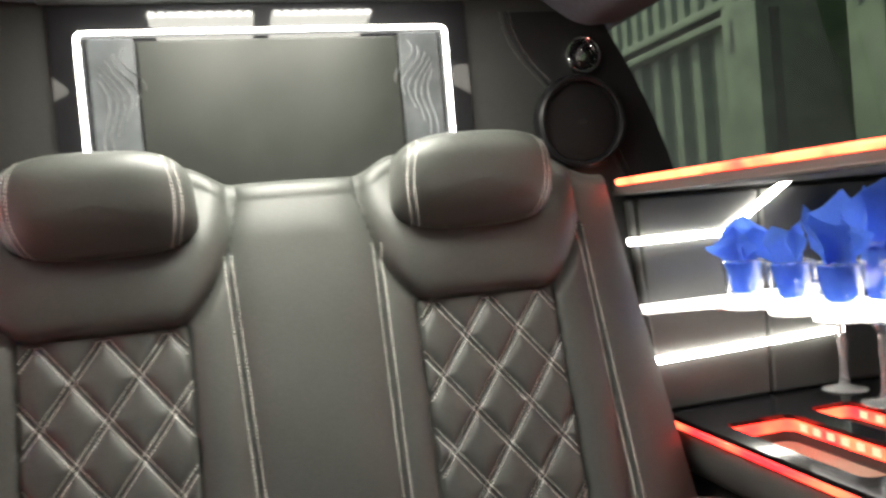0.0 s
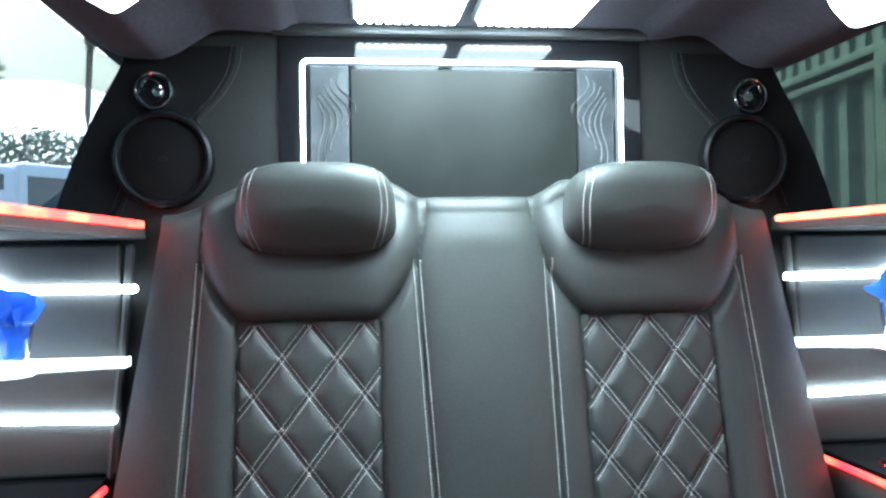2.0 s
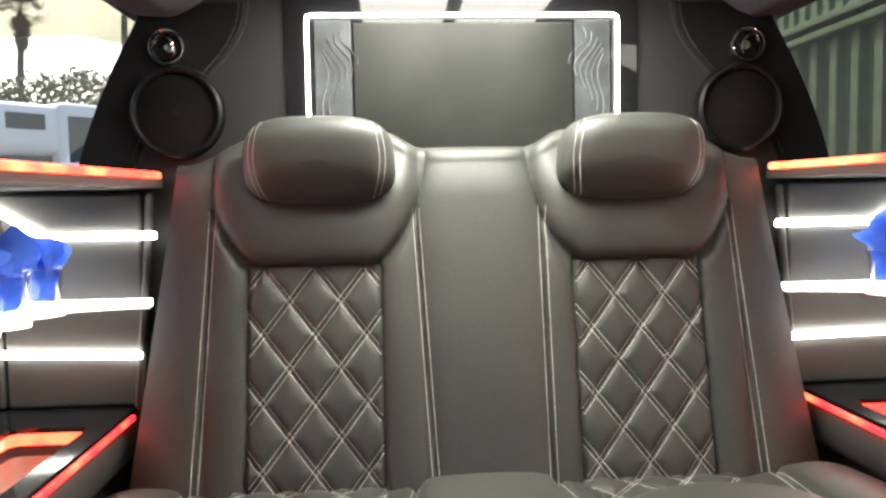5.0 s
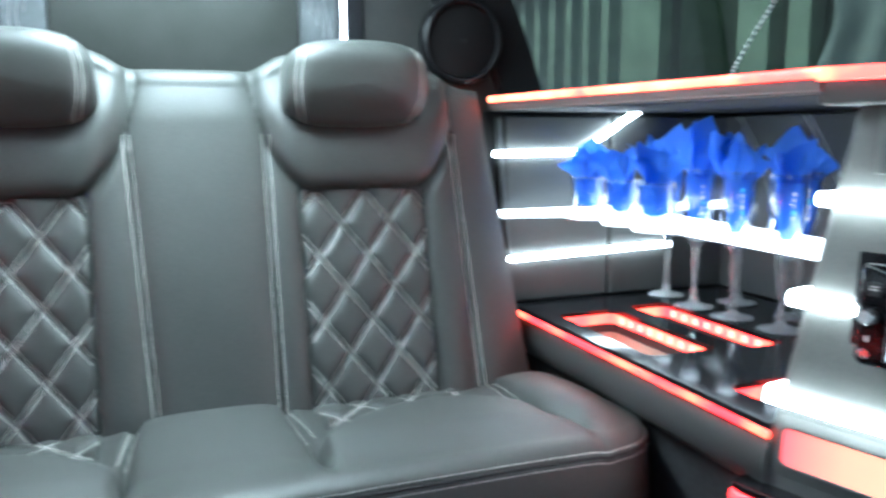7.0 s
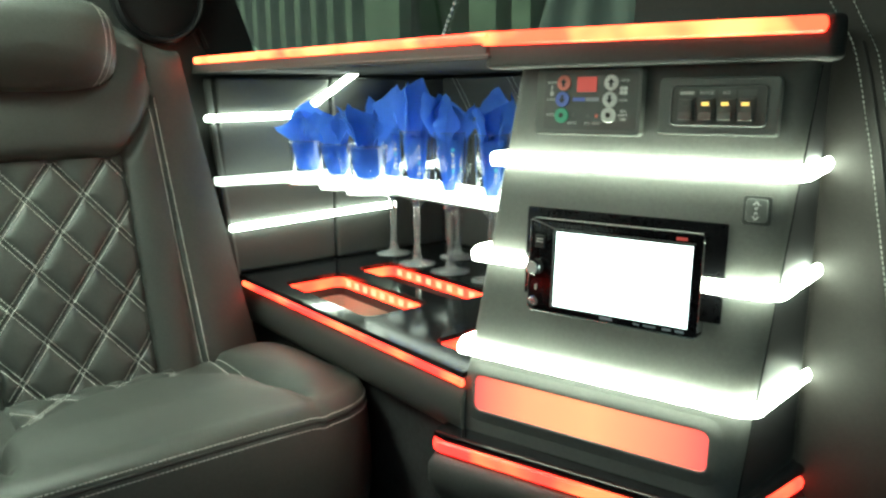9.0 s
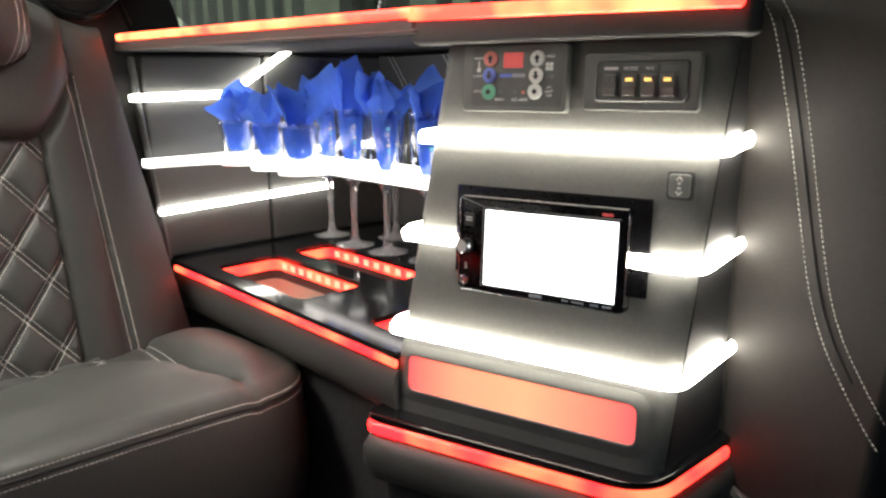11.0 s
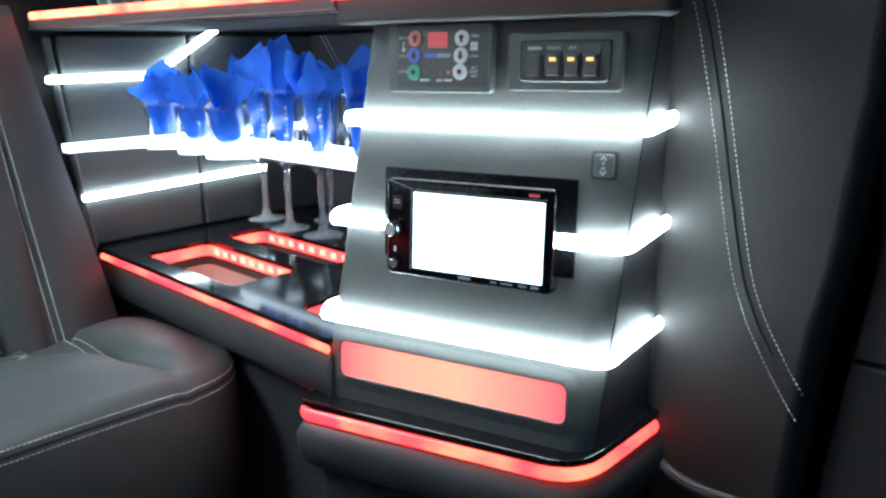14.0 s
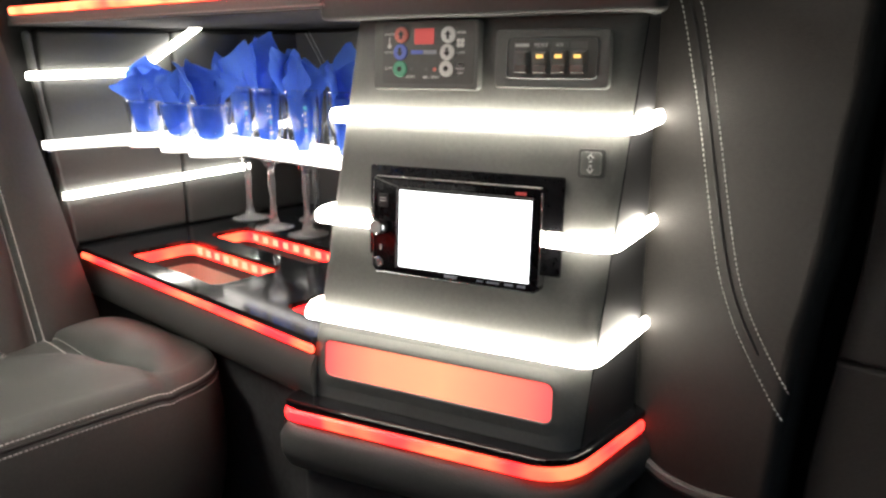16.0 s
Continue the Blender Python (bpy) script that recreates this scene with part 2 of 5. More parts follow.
def box(lo, hi, bevel=0.0, seg=2, m=None, bm=None):
    own = bmesh.new()
    g = bmesh.ops.create_cube(own, size=1.0)
    c = [(a + b) / 2 for a, b in zip(lo, hi)]
    s = [abs(b - a) for a, b in zip(lo, hi)]
    for v in g["verts"]:
        v.co = Vector((c[0] + v.co.x * s[0], c[1] + v.co.y * s[1], c[2] + v.co.z * s[2]))
    if bevel:
        bmesh.ops.bevel(own, geom=own.edges[:], offset=min(bevel, 0.49 * min(s)), segments=seg, affect="EDGES", profile=0.5)
    if m is not None:
        bmesh.ops.transform(own, matrix=m, verts=own.verts)
    return merge(own, bm)


def merge(own, bm):
    if bm is None:
        return own
    me = bpy.data.meshes.new("tmp")
    own.to_mesh(me)
    own.free()
    bm.from_mesh(me)
    bpy.data.meshes.remove(me)
    return bm


def prism(pts, a, b, axis="z", bevel=0.0, seg=3, m=None, bm=None, only=None):
    """A polygon, given in the other two axes, drawn out from a to b along an axis."""
    own = bmesh.new()
    def at(p, k):
        return {"z": (p[0], p[1], k), "y": (p[0], k, p[1]), "x": (k, p[0], p[1])}[axis]
    lo = [own.verts.new(at(p, a)) for p in pts]
    hi = [own.verts.new(at(p, b)) for p in pts]
    own.faces.new(lo[::-1])
    own.faces.new(hi)
    n = len(pts)
    for i in range(n):
        own.faces.new((lo[i], lo[(i + 1) % n], hi[(i + 1) % n], hi[i]))
    bmesh.ops.recalc_face_normals(own, faces=own.faces)
    if bevel:
        geom = own.edges[:]
        if only == "rim":
            geom = [e for e in own.edges if all(v in hi for v in e.verts)]
        bmesh.ops.bevel(own, geom=geom, offset=bevel, segments=seg, affect="EDGES", profile=0.5)
    if m is not None:
        bmesh.ops.transform(own, matrix=m, verts=own.verts)
    return merge(own, bm)


def loft(rings, close=True, caps=True, bm=None, bevel=0.0):
    own = bmesh.new()
    rows = [[own.verts.new(p) for p in ring] for ring in rings]
    n = len(rows[0])
    for a, b in zip(rows, rows[1:]):
        for i in range(n if close else n - 1):
            own.faces.new((a[i], a[(i + 1) % n], b[(i + 1) % n], b[i]))
    if caps:
        own.faces.new(rows[0][::-1])
        own.faces.new(rows[-1])
    bmesh.ops.recalc_face_normals(own, faces=own.faces)
    if bevel:
        bmesh.ops.bevel(own, geom=own.edges[:], offset=bevel, segments=4, affect="EDGES", profile=0.5)
    return merge(own, bm)


def surf(nu, nv, f, bm=None, keep=None, wrap=False):
    """A sheet of nu by nv cells from f(u, v); keep(u, v) may leave cells out."""
    own = bm or bmesh.new()
    rows = [[None] * (nu + 1) for _ in range(nv + 1)]
    def vert(i, j):
        if wrap:
            i = i % nu
        if rows[j][i] is None:
            rows[j][i] = own.verts.new(f(i / nu, j / nv))
        return rows[j][i]
    for j in range(nv):
        for i in range(nu):
            if keep is None or keep((i + 0.5) / nu, (j + 0.5) / nv):
                own.faces.new((vert(i, j), vert(i + 1, j), vert(i + 1, j + 1), vert(i, j + 1)))
    return own


def lathe(profile, centre, segs=32, bm=None, m=None):
    own = bmesh.new()
    rings = []
    for r, z in profile:
        if r < 1e-6:
            rings.append([own.verts.new((0, 0, z))])
        else:
            rings.append([own.verts.new((r * math.cos(2 * math.pi * k / segs), r * math.sin(2 * math.pi * k / segs), z)) for k in range(segs)])
    for a, b in zip(rings, rings[1:]):
        for k in range(segs):
            q = (k + 1) % segs
            if len(a) == 1 and len(b) > 1:
                own.faces.new((a[0], b[q], b[k]))
            elif len(b) == 1 and len(a) > 1:
                own.faces.new((a[k], a[q], b[0]))
            elif len(a) > 1:
                own.faces.new((a[k], a[q], b[q], b[k]))
    bmesh.ops.transform(own, matrix=m if m is not None else Matrix.Translation(centre), verts=own.verts)
    return merge(own, bm)


def tube(pts, r, segs=8, bm=None, flat=1.0, up=(0, 0, 1), caps=True):
    """A round or flattened bar along points. flat: its thickness across up, as a share of r."""
    pts = [Vector(p) for p in pts]
    rings = []
    for i, p in enumerate(pts):
        d = (pts[min(i + 1, len(pts) - 1)] - pts[max(i - 1, 0)]).normalized()
        side = d.cross(Vector(up)).normalized()
        top = side.cross(d).normalized()
        rings.append([p + r * flat * math.cos(2 * math.pi * k / segs) * side + r * math.sin(2 * math.pi * k / segs) * top for k in range(segs)])
    if caps:
        def dome(p, ring, d):
            return [[p + (q - p) * s + d * r * flat * h for q in ring] for s, h in ((0.35, 0.95), (0.75, 0.6))]
        d0, d1 = (pts[0] - pts[1]).normalized(), (pts[-1] - pts[-2]).normalized()
        rings = dome(pts[0], rings[0], d0) + rings + dome(pts[-1], rings[-1], d1)[::-1]
    return loft(rings, bm=bm)


def smooth_line(pts, steps=12):
    """Catmull-Rom points through the given ones."""
    pts = [Vector(p) for p in pts]
    out = []
    for i in range(len(pts) - 1):
        p0, p1, p2, p3 = pts[max(i - 1, 0)], pts[i], pts[i + 1], pts[min(i + 2, len(pts) - 1)]
        for k in range(steps):
            t = k / steps
            out.append(0.5 * (2 * p1 + (p2 - p0) * t + (2 * p0 - 5 * p1 + 4 * p2 - p3) * t * t + (3 * p1 - p0 - 3 * p2 + p3) * t ** 3))
    return out + [pts[-1]]


def stitches(lines, dash=0.0034, gap=0.0012, wide=0.0013, thick=0.0008, normal=(0, -1, 0)):
    """Small thread dashes along lines of points, on the side that normal names."""
    bm = bmesh.new()
    rnd = random.Random(5)
    for pts in lines:
        pts = [Vector(p) for p in pts]
        run = [0.0]
        for a, b in zip(pts, pts[1:]):
            run.append(run[-1] + (b - a).length)
        def place(s):
            s = min(max(s, 0), run[-1])
            i = min(max(int(np.searchsorted(run, s)) - 1, 0), len(pts) - 2)
            w = (s - run[i]) / max(run[i + 1] - run[i], 1e-9)
            return pts[i].lerp(pts[i + 1], w)
        s = 0.0
        while s + dash < run[-1]:
            a, b = place(s), place(s + dash * rnd.uniform(0.9, 1.05))
            d = (b - a)
            if d.length > 1e-6:
                nrm = Vector(normal)
                sd = d.normalized().cross(nrm).normalized() * wide * 0.5
                top = sd.cross(d.normalized()).normalized()
                if top.dot(nrm) < 0:
                    top = -top
                mid = (a + b) / 2 + top * thick
                v = [bm.verts.new(q) for q in (a - sd - top * 0.0004, a + sd - top * 0.0004, b + sd - top * 0.0004, b - sd - top * 0.0004, mid - sd * 0.7, mid + sd * 0.7)]
                for f in ((0, 1, 5, 4), (2, 3, 4, 5), (1, 2, 5), (3, 0, 4)):
                    bm.faces.new([v[k] for k in f])
            s += dash + gap
    return bm


def ss(a, b, t):
    t = min(1.0, max(0.0, (t - a) / (b - a)))
    return t * t * (3 - 2 * t)


def rounded(u0, u1, w0, w1, r, n=5):
    out = []
    for cu, cw, a0 in ((u1 - r, w1 - r, 0), (u0 + r, w1 - r, 90), (u0 + r, w0 + r, 180), (u1 - r, w0 + r, 270)):
        for k in range(n + 1):
            a = radians(a0 + 90 * k / n)
            out.append((cu + r * math.cos(a), cw + r * math.sin(a)))
    return out

def words(name, text, size, m, material, parent, off=0.0006):
    """Flat letters in the built-in font, centred at the pose m."""
    cu = bpy.data.curves.new(name, "FONT")
    cu.body, cu.size, cu.align_x, cu.align_y, cu.extrude, cu.resolution_u = text, size, "CENTER", "CENTER", 0.0002, 2
    tmp = new("tmp_text", cu)
    dg = bpy.context.evaluated_depsgraph_get()
    me = bpy.data.meshes.new_from_object(tmp.evaluated_get(dg))
    bpy.data.objects.remove(tmp)
    bm = bmesh.new()
    bm.from_mesh(me)
    bpy.data.meshes.remove(me)
    bmesh.ops.transform(bm, matrix=m @ Matrix.Translation((0, 0, off)), verts=bm.verts)
    return part(name, bm, material, parent, "", 0)

from mathutils.bvhtree import BVHTree

# ---- the cabin ----
HALF = 0.98          # half the cabin's width at the sill
ROOF = 1.075
BACK = 0.06          # the rear bulkhead
FRONT = -2.7

setting("floor", box((-1.1, FRONT, -0.03), (1.1, 0.12, 0.0)), CARPET, "black carpeted cabin floor", "floor")
# the unseen front end of the cabin, with a wide opening added in it for fill light
for lo, hi in (((-1.1, 0.0), (1.1, 0.58)), ((-1.1, 1.03), (1.1, ROOF + 0.1)), ((-1.1, 0.58), (-0.72, 1.03)), ((0.72, 0.58), (1.1, 1.03))):
    setting("wall_front", box((lo[0], FRONT - 0.04, lo[1]), (hi[0], FRONT, hi[1])), LEATHER_WALL, "dark vinyl wall at the front of the cabin", "wall")
for side, word in ((1, "wall_east"), (-1, "wall_west")):
    setting(word, box((side * HALF, FRONT, 0), (side * (HALF + 0.06), 0.12, 0.80)), LEATHER_WALL, "black padded lower side wall of the cabin", "wall")

# bulkhead: a panel that narrows upwards to the pillars
def pillar(z):
    """Half the bulkhead's width at a height."""
    t = min(1.0, max(0.0, (z - 0.80) / 0.22))
    return 0.575 - 0.06 * t - 0.036 * t * t
CX = -0.008
outline = [(-1.04, 0.0), (1.04, 0.0), (1.04, 0.795), (CX + 0.575, 0.795)]
outline += [(CX + pillar(z), z) for z in np.linspace(0.80, 1.05, 10)]
outline += [(CX + 0.30, 1.12), (CX - 0.30, 1.12)]
outline += [(CX - pillar(z), z) for z in np.linspace(1.05, 0.80, 10)] + [(CX - 0.575, 0.795), (-1.04, 0.795)]
bm = prism(outline, BACK, BACK + 0.06, "y")
setting("wall_north", bm, BULKHEAD_MID, "black upholstered bulkhead behind the rear bench", "wall")

# ceiling with its soft side rolls
bm = box((-0.53, FRONT, ROOF), (0.53, 0.14, ROOF + 0.05))
setting("ceiling", bm, SUEDE, "charcoal suede headliner", "ceiling")
for s in (1, -1):
    def roll(u, v, s=s):
        # hangs in a lump over each pillar and thins out towards the front
        y = BACK - 0.004 - (BACK - FRONT) * v
        d = BACK - y
        x = 0.245 + 0.268 * u
        lump = ss(0.36, 0.72, u) * (1 - 0.35 * ss(0.16, 0.6, d)) * (1 + 0.12 * noise.noise((x * 9, y * 7, s * 3)))
        z = ROOF - 0.012 * ss(0.0, 0.10, u) - 0.046 * lump + 0.016 * ss(0.80, 1.0, u) ** 2
        z += 0.0035 * noise.noise((x * 14, y * 9, s * 5)) * ss(0.05, 0.2, u) + 0.010 * (1 - ss(0.0, 0.02, d)) * ss(0.1, 0.4, u)
        return (s * x, y, z)
    bm = surf(40, 120, roll)
    setting("trim", bm, SUEDE, "soft charcoal suede roll along the headliner", "headliner trim", 80)
    # roof edge above the window
    bm = loft([[(s * x, y, z) for x, z in ((0.505, 1.045), (0.515, 1.034), (0.575, 1.088), (0.575, 1.14), (0.505, 1.14))] for y in (0.75, BACK, -0.6, FRONT)])
    setting("roof_rail", bm, SUEDE, "charcoal roof rail above the side window", "roof rail")

# side windows: tilted panes from the sill to the roof rail
def window(name, s, tint, label):
    w = thing(name, (s * HALF, -0.6, 0.80), label, "window", "", "structure")
    g = part("pane", loft([[(s * (HALF - 0.01), y, 0.795), (s * (HALF - 0.016), y, 0.795), (s * 0.577, y, 1.097), (s * 0.583, y, 1.097)] for y in (0.75, -0.80)]), tint, w, "", 0)
    g.visible_shadow = False
    part("window_frame", box((s * (HALF - 0.03), -0.80, 0.785), (s * (HALF + 0.03), 0.75, 0.80), 0.004), PLASTIC, w)
    return w
win_e = window("window_1", 1, PANE_TINT, "dark tinted side window of the cabin")
win_w = window("window_2", -1, PANE_CLEAR, "clear side window looking onto a car park")
band = part("shade_band", loft([[(-x0, y, z0), (-x0 - 0.004, y, z0), (-0.588, y, 1.088), (-0.584, y, 1.088)] for y, x0, z0 in ((0.75, 0.538, 1.1197), (0.266, 0.6465, 1.0405), (0.109, 0.690, 1.0071), (-0.80, 0.94, 0.814))]), PANE_BAND, win_w, "translucent shade film across the upper glass", 0)
band.visible_shadow = False
# unseen window, added so that skylight fills the cabin from the front
w = thing("fill_window_3", (0, FRONT, 0.58), "added unseen front window that lets in fill light", "window", "", "structure")
g = part("pane", box((-0.72, FRONT - 0.024, 0.58), (0.72, FRONT - 0.018, 1.03)), PANE_CLEAR, w, "", 0)
g.visible_shadow = False
# a thin pale line, dotted with small balls, that lies against the tinted glass
cord = thing("pale_line", (0.925, 0.03, 0.80), "thin pale dotted line across the tinted window", "cord")
line = smooth_line([(0.925, 0.030, 0.800), (0.897, -0.022, 0.833), (0.866, -0.079, 0.859), (0.824, -0.159, 0.892), (0.793, -0.221, 0.916), (0.770, -0.262, 0.936)], 9)
part("string", tube([p - Vector((0.008, 0, 0)) for p in line], 0.0008, 5), GREY_PRINT, cord)
beads = bmesh.new()
for p in line[6::2]:
    bmesh.ops.create_icosphere(beads, subdivisions=1, radius=0.0028, matrix=Matrix.Translation(p - Vector((0.008, 0, 0))))
tagged(part("beads", beads, WHITE_PRINT, cord, "row of small pale balls"), kind="stuff")
# beyond the pillar the side walls go on, with an unseen window added on each side for daylight
for s, word in ((1, "wall_south"), (-1, "wall_southwest")):
    for y0, y1 in ((-0.80, -1.04), (-2.10, FRONT)):
        setting(word, loft([[(s * x, y, z) for x, z in ((HALF, 0.79), (HALF + 0.06, 0.79), (0.68, 1.12), (0.56, 1.12))] for y in (y0, y1)]), LEATHER_WALL, "black padded wall beside the front of the cabin", "wall")
for s, word, tint in ((1, "fill_window_1", PANE_TINT), (-1, "fill_window_2", PANE_CLEAR)):
    w = thing(word, (s * HALF, -1.57, 0.80), "added unseen side window that lets daylight onto the bench", "window", "", "structure")
    g = part("pane", loft([[(s * (HALF - 0.01), y, 0.795), (s * (HALF - 0.016), y, 0.795), (s * 0.577, y, 1.097), (s * 0.583, y, 1.097)] for y in (-1.04, -2.10)]), tint, w, "", 0)
    g.visible_shadow = False
    part("window_frame", box((s * (HALF - 0.03), -2.10, 0.785), (s * (HALF + 0.03), -1.04, 0.80), 0.004), PLASTIC, w)

# bulkhead fittings: a darker layer paints the shade over each pillar, sewn along a curve, glossy panel, led frame
for s in (1, -1):
    seam = smooth_line([(CX + s * x, 0, z) for x, z in ((0.324, 1.045), (0.331, 1.01), (0.351, 0.975), (0.378, 0.945), (0.406, 0.91), (0.466, 0.86), (0.491, 0.81))])
    inner = [(p.x, p.z) for p in seam]
    outer = [(CX + s * (pillar(z) + 0.001), z) for z in np.linspace(0.797, 1.045, 12)]
    cover = prism(inner + [(CX + s * 0.497, 0.797)] + outer, BACK + 0.02, BACK - 0.004, "y", 0.003, 2, None, None, "rim")
    setting("pillar_shade", cover, BULKHEAD_DARK, "darkened bulkhead vinyl where the pillar is less lit", "pillar cover", 50)
    lines = [[(p.x - s * 0.006, BACK - 0.0006, p.z) for p in seam], [(p.x + s * 0.007, BACK - 0.0046, p.z) for p in seam]]
    tagged(part("stitching", stitches(lines, wide=0.0009), THREAD_DIM), "pair of stitched seams on the bulkhead", "stitching", "", "structure")

rear = thing("partition_screen", (CX, BACK, 0.80), "glossy black partition with a white led frame round a screen", "screen")
part("glossy_panel", box((CX - 0.267, BACK - 0.004, 0.78), (CX + 0.267, BACK + 0.01, 1.0600), 0.002), SMOKED, rear, "black mirror-glass backing")
part("screen", box((CX - 0.166, BACK - 0.012, 0.78), (CX + 0.166, BACK - 0.0045, 1.013), 0.003), SCREEN_GREY, rear, "matt grey screen")
for s in (1, -1):
    strip = part("etched_panel", box((CX + s * 0.168, BACK - 0.010, 0.78), (CX + s * 0.222, BACK - 0.0045, 1.017), 0.002), FROSTED, rear, "frosted side strip with an etched swirl")
    lines = []
    for k in range(6):
        x0 = 0.180 + 0.007 * k
        lines.append(smooth_line([(CX + s * (x0 + 0.009 * math.sin(1.1 * j + 0.7 * k) - 0.003 * j), BACK - 0.0105, 1.006 - 0.008 * k - (0.011 + 0.002 * k) * j) for j in range(6)], 6))
    bm = bmesh.new()
    for ln in lines:
        tube(ln, 0.0024, 5, bm, flat=0.2, up=(0, 1, 0), caps=False)
    part("etched_swirl", bm, ETCH, strip)
fr = 0.233
corner = 0.007
path = [(CX - fr, BACK - 0.012, 0.79), (CX - fr, BACK - 0.012, 1.024 - corner), (CX - fr + corner * 0.3, BACK - 0.012, 1.024 - corner * 0.3), (CX - fr + corner, BACK - 0.012, 1.024),
        (CX + fr - corner, BACK - 0.012, 1.024), (CX + fr - corner * 0.3, BACK - 0.012, 1.024 - corner * 0.3), (CX + fr, BACK - 0.012, 1.024 - corner), (CX + fr, BACK - 0.012, 0.79)]
part("led_frame", tube(path, 0.0028, 8, up=(0, 1, 0)), LED_FRAME, rear, "glowing white led frame")
part("top_bezel", box((CX - 0.275, BACK - 0.02, 1.0605), (CX + 0.275, BACK - 0.002, 1.074), 0.004), PLASTIC, rear)

# speakers and reading lights on the pillars
def speaker(s):
    sp = thing("speaker", (CX + s * 0.424, BACK - 0.004, 0.883), "round black speaker with a mesh grille on the bulkhead", "speaker", "speakers on the bulkhead")
    m = pose(CX + s * 0.424, BACK - 0.004, 0.883, 90, 0, 0)
    part("rim", lathe([(0.068, -0.001), (0.0685, 0.007), (0.0665, 0.015), (0.0620, 0.0185), (0.0585, 0.0165), (0.0570, 0.011), (0.0570, 0.0)], None, 56, m=m), SPEAKER_RIM, sp, "raised satin black plastic ring")
    part("grille", lathe([(0.0565, 0.0), (0.0565, 0.010), (0.045, 0.0125), (0.020, 0.0140), (0.0, 0.0145)], None, 48, m=m), GRILLE, sp, "domed black mesh")
    part("badge", box((-0.006, -0.0035, 0.0142), (0.006, 0.0035, 0.0152), 0.0005, 1, m), SPEAKER_RIM, sp, "small badge in the middle of the mesh")
    return sp


def reading_light(s):
    li = thing("reading_light", (CX + s * 0.437, BACK - 0.004, 0.979), "small round chrome reading light on the bulkhead", "reading light", "reading lights")
    m = pose(CX + s * 0.437, BACK - 0.004, 0.979, 90, 0, 0)
    part("bezel", lathe([(0.0275, -0.001), (0.028, 0.004), (0.0255, 0.009), (0.0235, 0.008), (0.022, 0.003), (0.0, 0.003)], None, 40, m=m), CHROME, li, "chrome ring")
    part("lens", lathe([(0.0215, 0.003), (0.019, 0.008), (0.011, 0.011), (0.0, 0.012)], None, 32, m=m), GLOSS, li, "dark domed lens")
    # the lamp's eyeball: a tilted chrome hoop with a bright nib
    tilt = m @ Matrix.Translation((0, 0, 0.009)) @ Matrix.Rotation(radians(24), 4, "X") @ Matrix.Rotation(radians(20 * s), 4, "Y")
    part("hoop", lathe([(0.0150, 0.0), (0.0172, 0.0030), (0.0160, 0.0048), (0.0142, 0.0030), (0.0142, 0.0)], None, 32, m=tilt), CHROME, li, "tilted chrome hoop")
    part("reflector", lathe([(0.0, 0.004), (0.007, 0.005), (0.007, 0.009), (0.0, 0.0105)], None, 20, m=m @ Matrix.Translation((-0.006 * s, -0.002, 0.003))), CHROME, li, "chrome nib")
    return li
for s in (1, -1):
    speaker(s)
    reading_light(s)

# ceiling light panels: a pair over the bench and one in each corner
def ceiling_light(x0, x1, y0, y1, label, r=0.006):
    c = thing("ceiling_light", ((x0 + x1) / 2, (y0 + y1) / 2, ROOF), label, "ceiling light", "ceiling lights")
    part("frame", box((x0 - 0.006, y0 - 0.006, ROOF - 0.006), (x1 + 0.006, y1 + 0.006, ROOF + 0.004), 0.003), PLASTIC, c)
    part("diffuser", box((x0, y0, ROOF - 0.012), (x1, y1 - 0.005, ROOF - 0.002), r), LED_CEIL, c, "glowing white diffuser")
    row = bmesh.new()
    for k in range(11):
        x = x0 + 0.008 + (x1 - x0 - 0.016) * k / 10
        box((x - 0.0035, y1 - 0.0045, ROOF - 0.013), (x + 0.0035, y1 - 0.0005, ROOF - 0.005), 0.001, 1, None, row)
    tagged(part("led_row", row, LED_EDGE, c, "row of bright leds along the rear edge"), kind="stuff")
    return c
for x0, x1 in ((-0.166, -0.024), (0.0, 0.142)):
    ceiling_light(x0, x1, -0.32, -0.004, "rectangular white ceiling light panel over the bench")

def softened(pts, r):
    """A polygon with its corners rounded."""
    out = []
    for p, q, n in zip(pts[-1:] + pts[:-1], pts, pts[1:] + pts[:1]):
        p, q, n = Vector(p), Vector(q), Vector(n)
        e0, e1 = q + (p - q).normalized() * r, q + (n - q).normalized() * r
        for k in range(5):
            f = k / 4
            v = (e0 * (1 - f) + q * f) * (1 - f) + (q * (1 - f) + e1 * f) * f
            out.append((v.x, v.y))
    return out
for s in (1, -1):
    m = Matrix.Translation((s * 0.39, -0.298, 1.025)) @ Matrix.Rotation(radians(s * 27), 4, "Y")
    c = thing("corner_light", (s * 0.39, -0.298, 1.025), "rounded white lamp set in the headliner roll", "ceiling light", "corner lights")
    shape = [(-0.056, -0.095), (0.056, -0.095), (0.047, 0.018), (0.036, 0.093), (-0.011, 0.073), (-0.052, 0.030)]
    inner = softened([(s * x, y) for x, y in shape], 0.018)
    outer = softened([(s * x * 1.10, y * 1.06) for x, y in shape], 0.020)
    part("frame", prism(outer, -0.003, 0.014, "z", 0.002, 2, m), PLASTIC, c)
    part("diffuser", prism(inner, -0.008, 0.006, "z", 0.003, 2, m), LED_CORNER, c, "glowing white diffuser")


# ---- the rear bench ----
SEAT_X = 0.231       # middle of each place
QW, QH = 0.0714, 0.091
P_TOP, P_HALF = 0.657, 0.0945


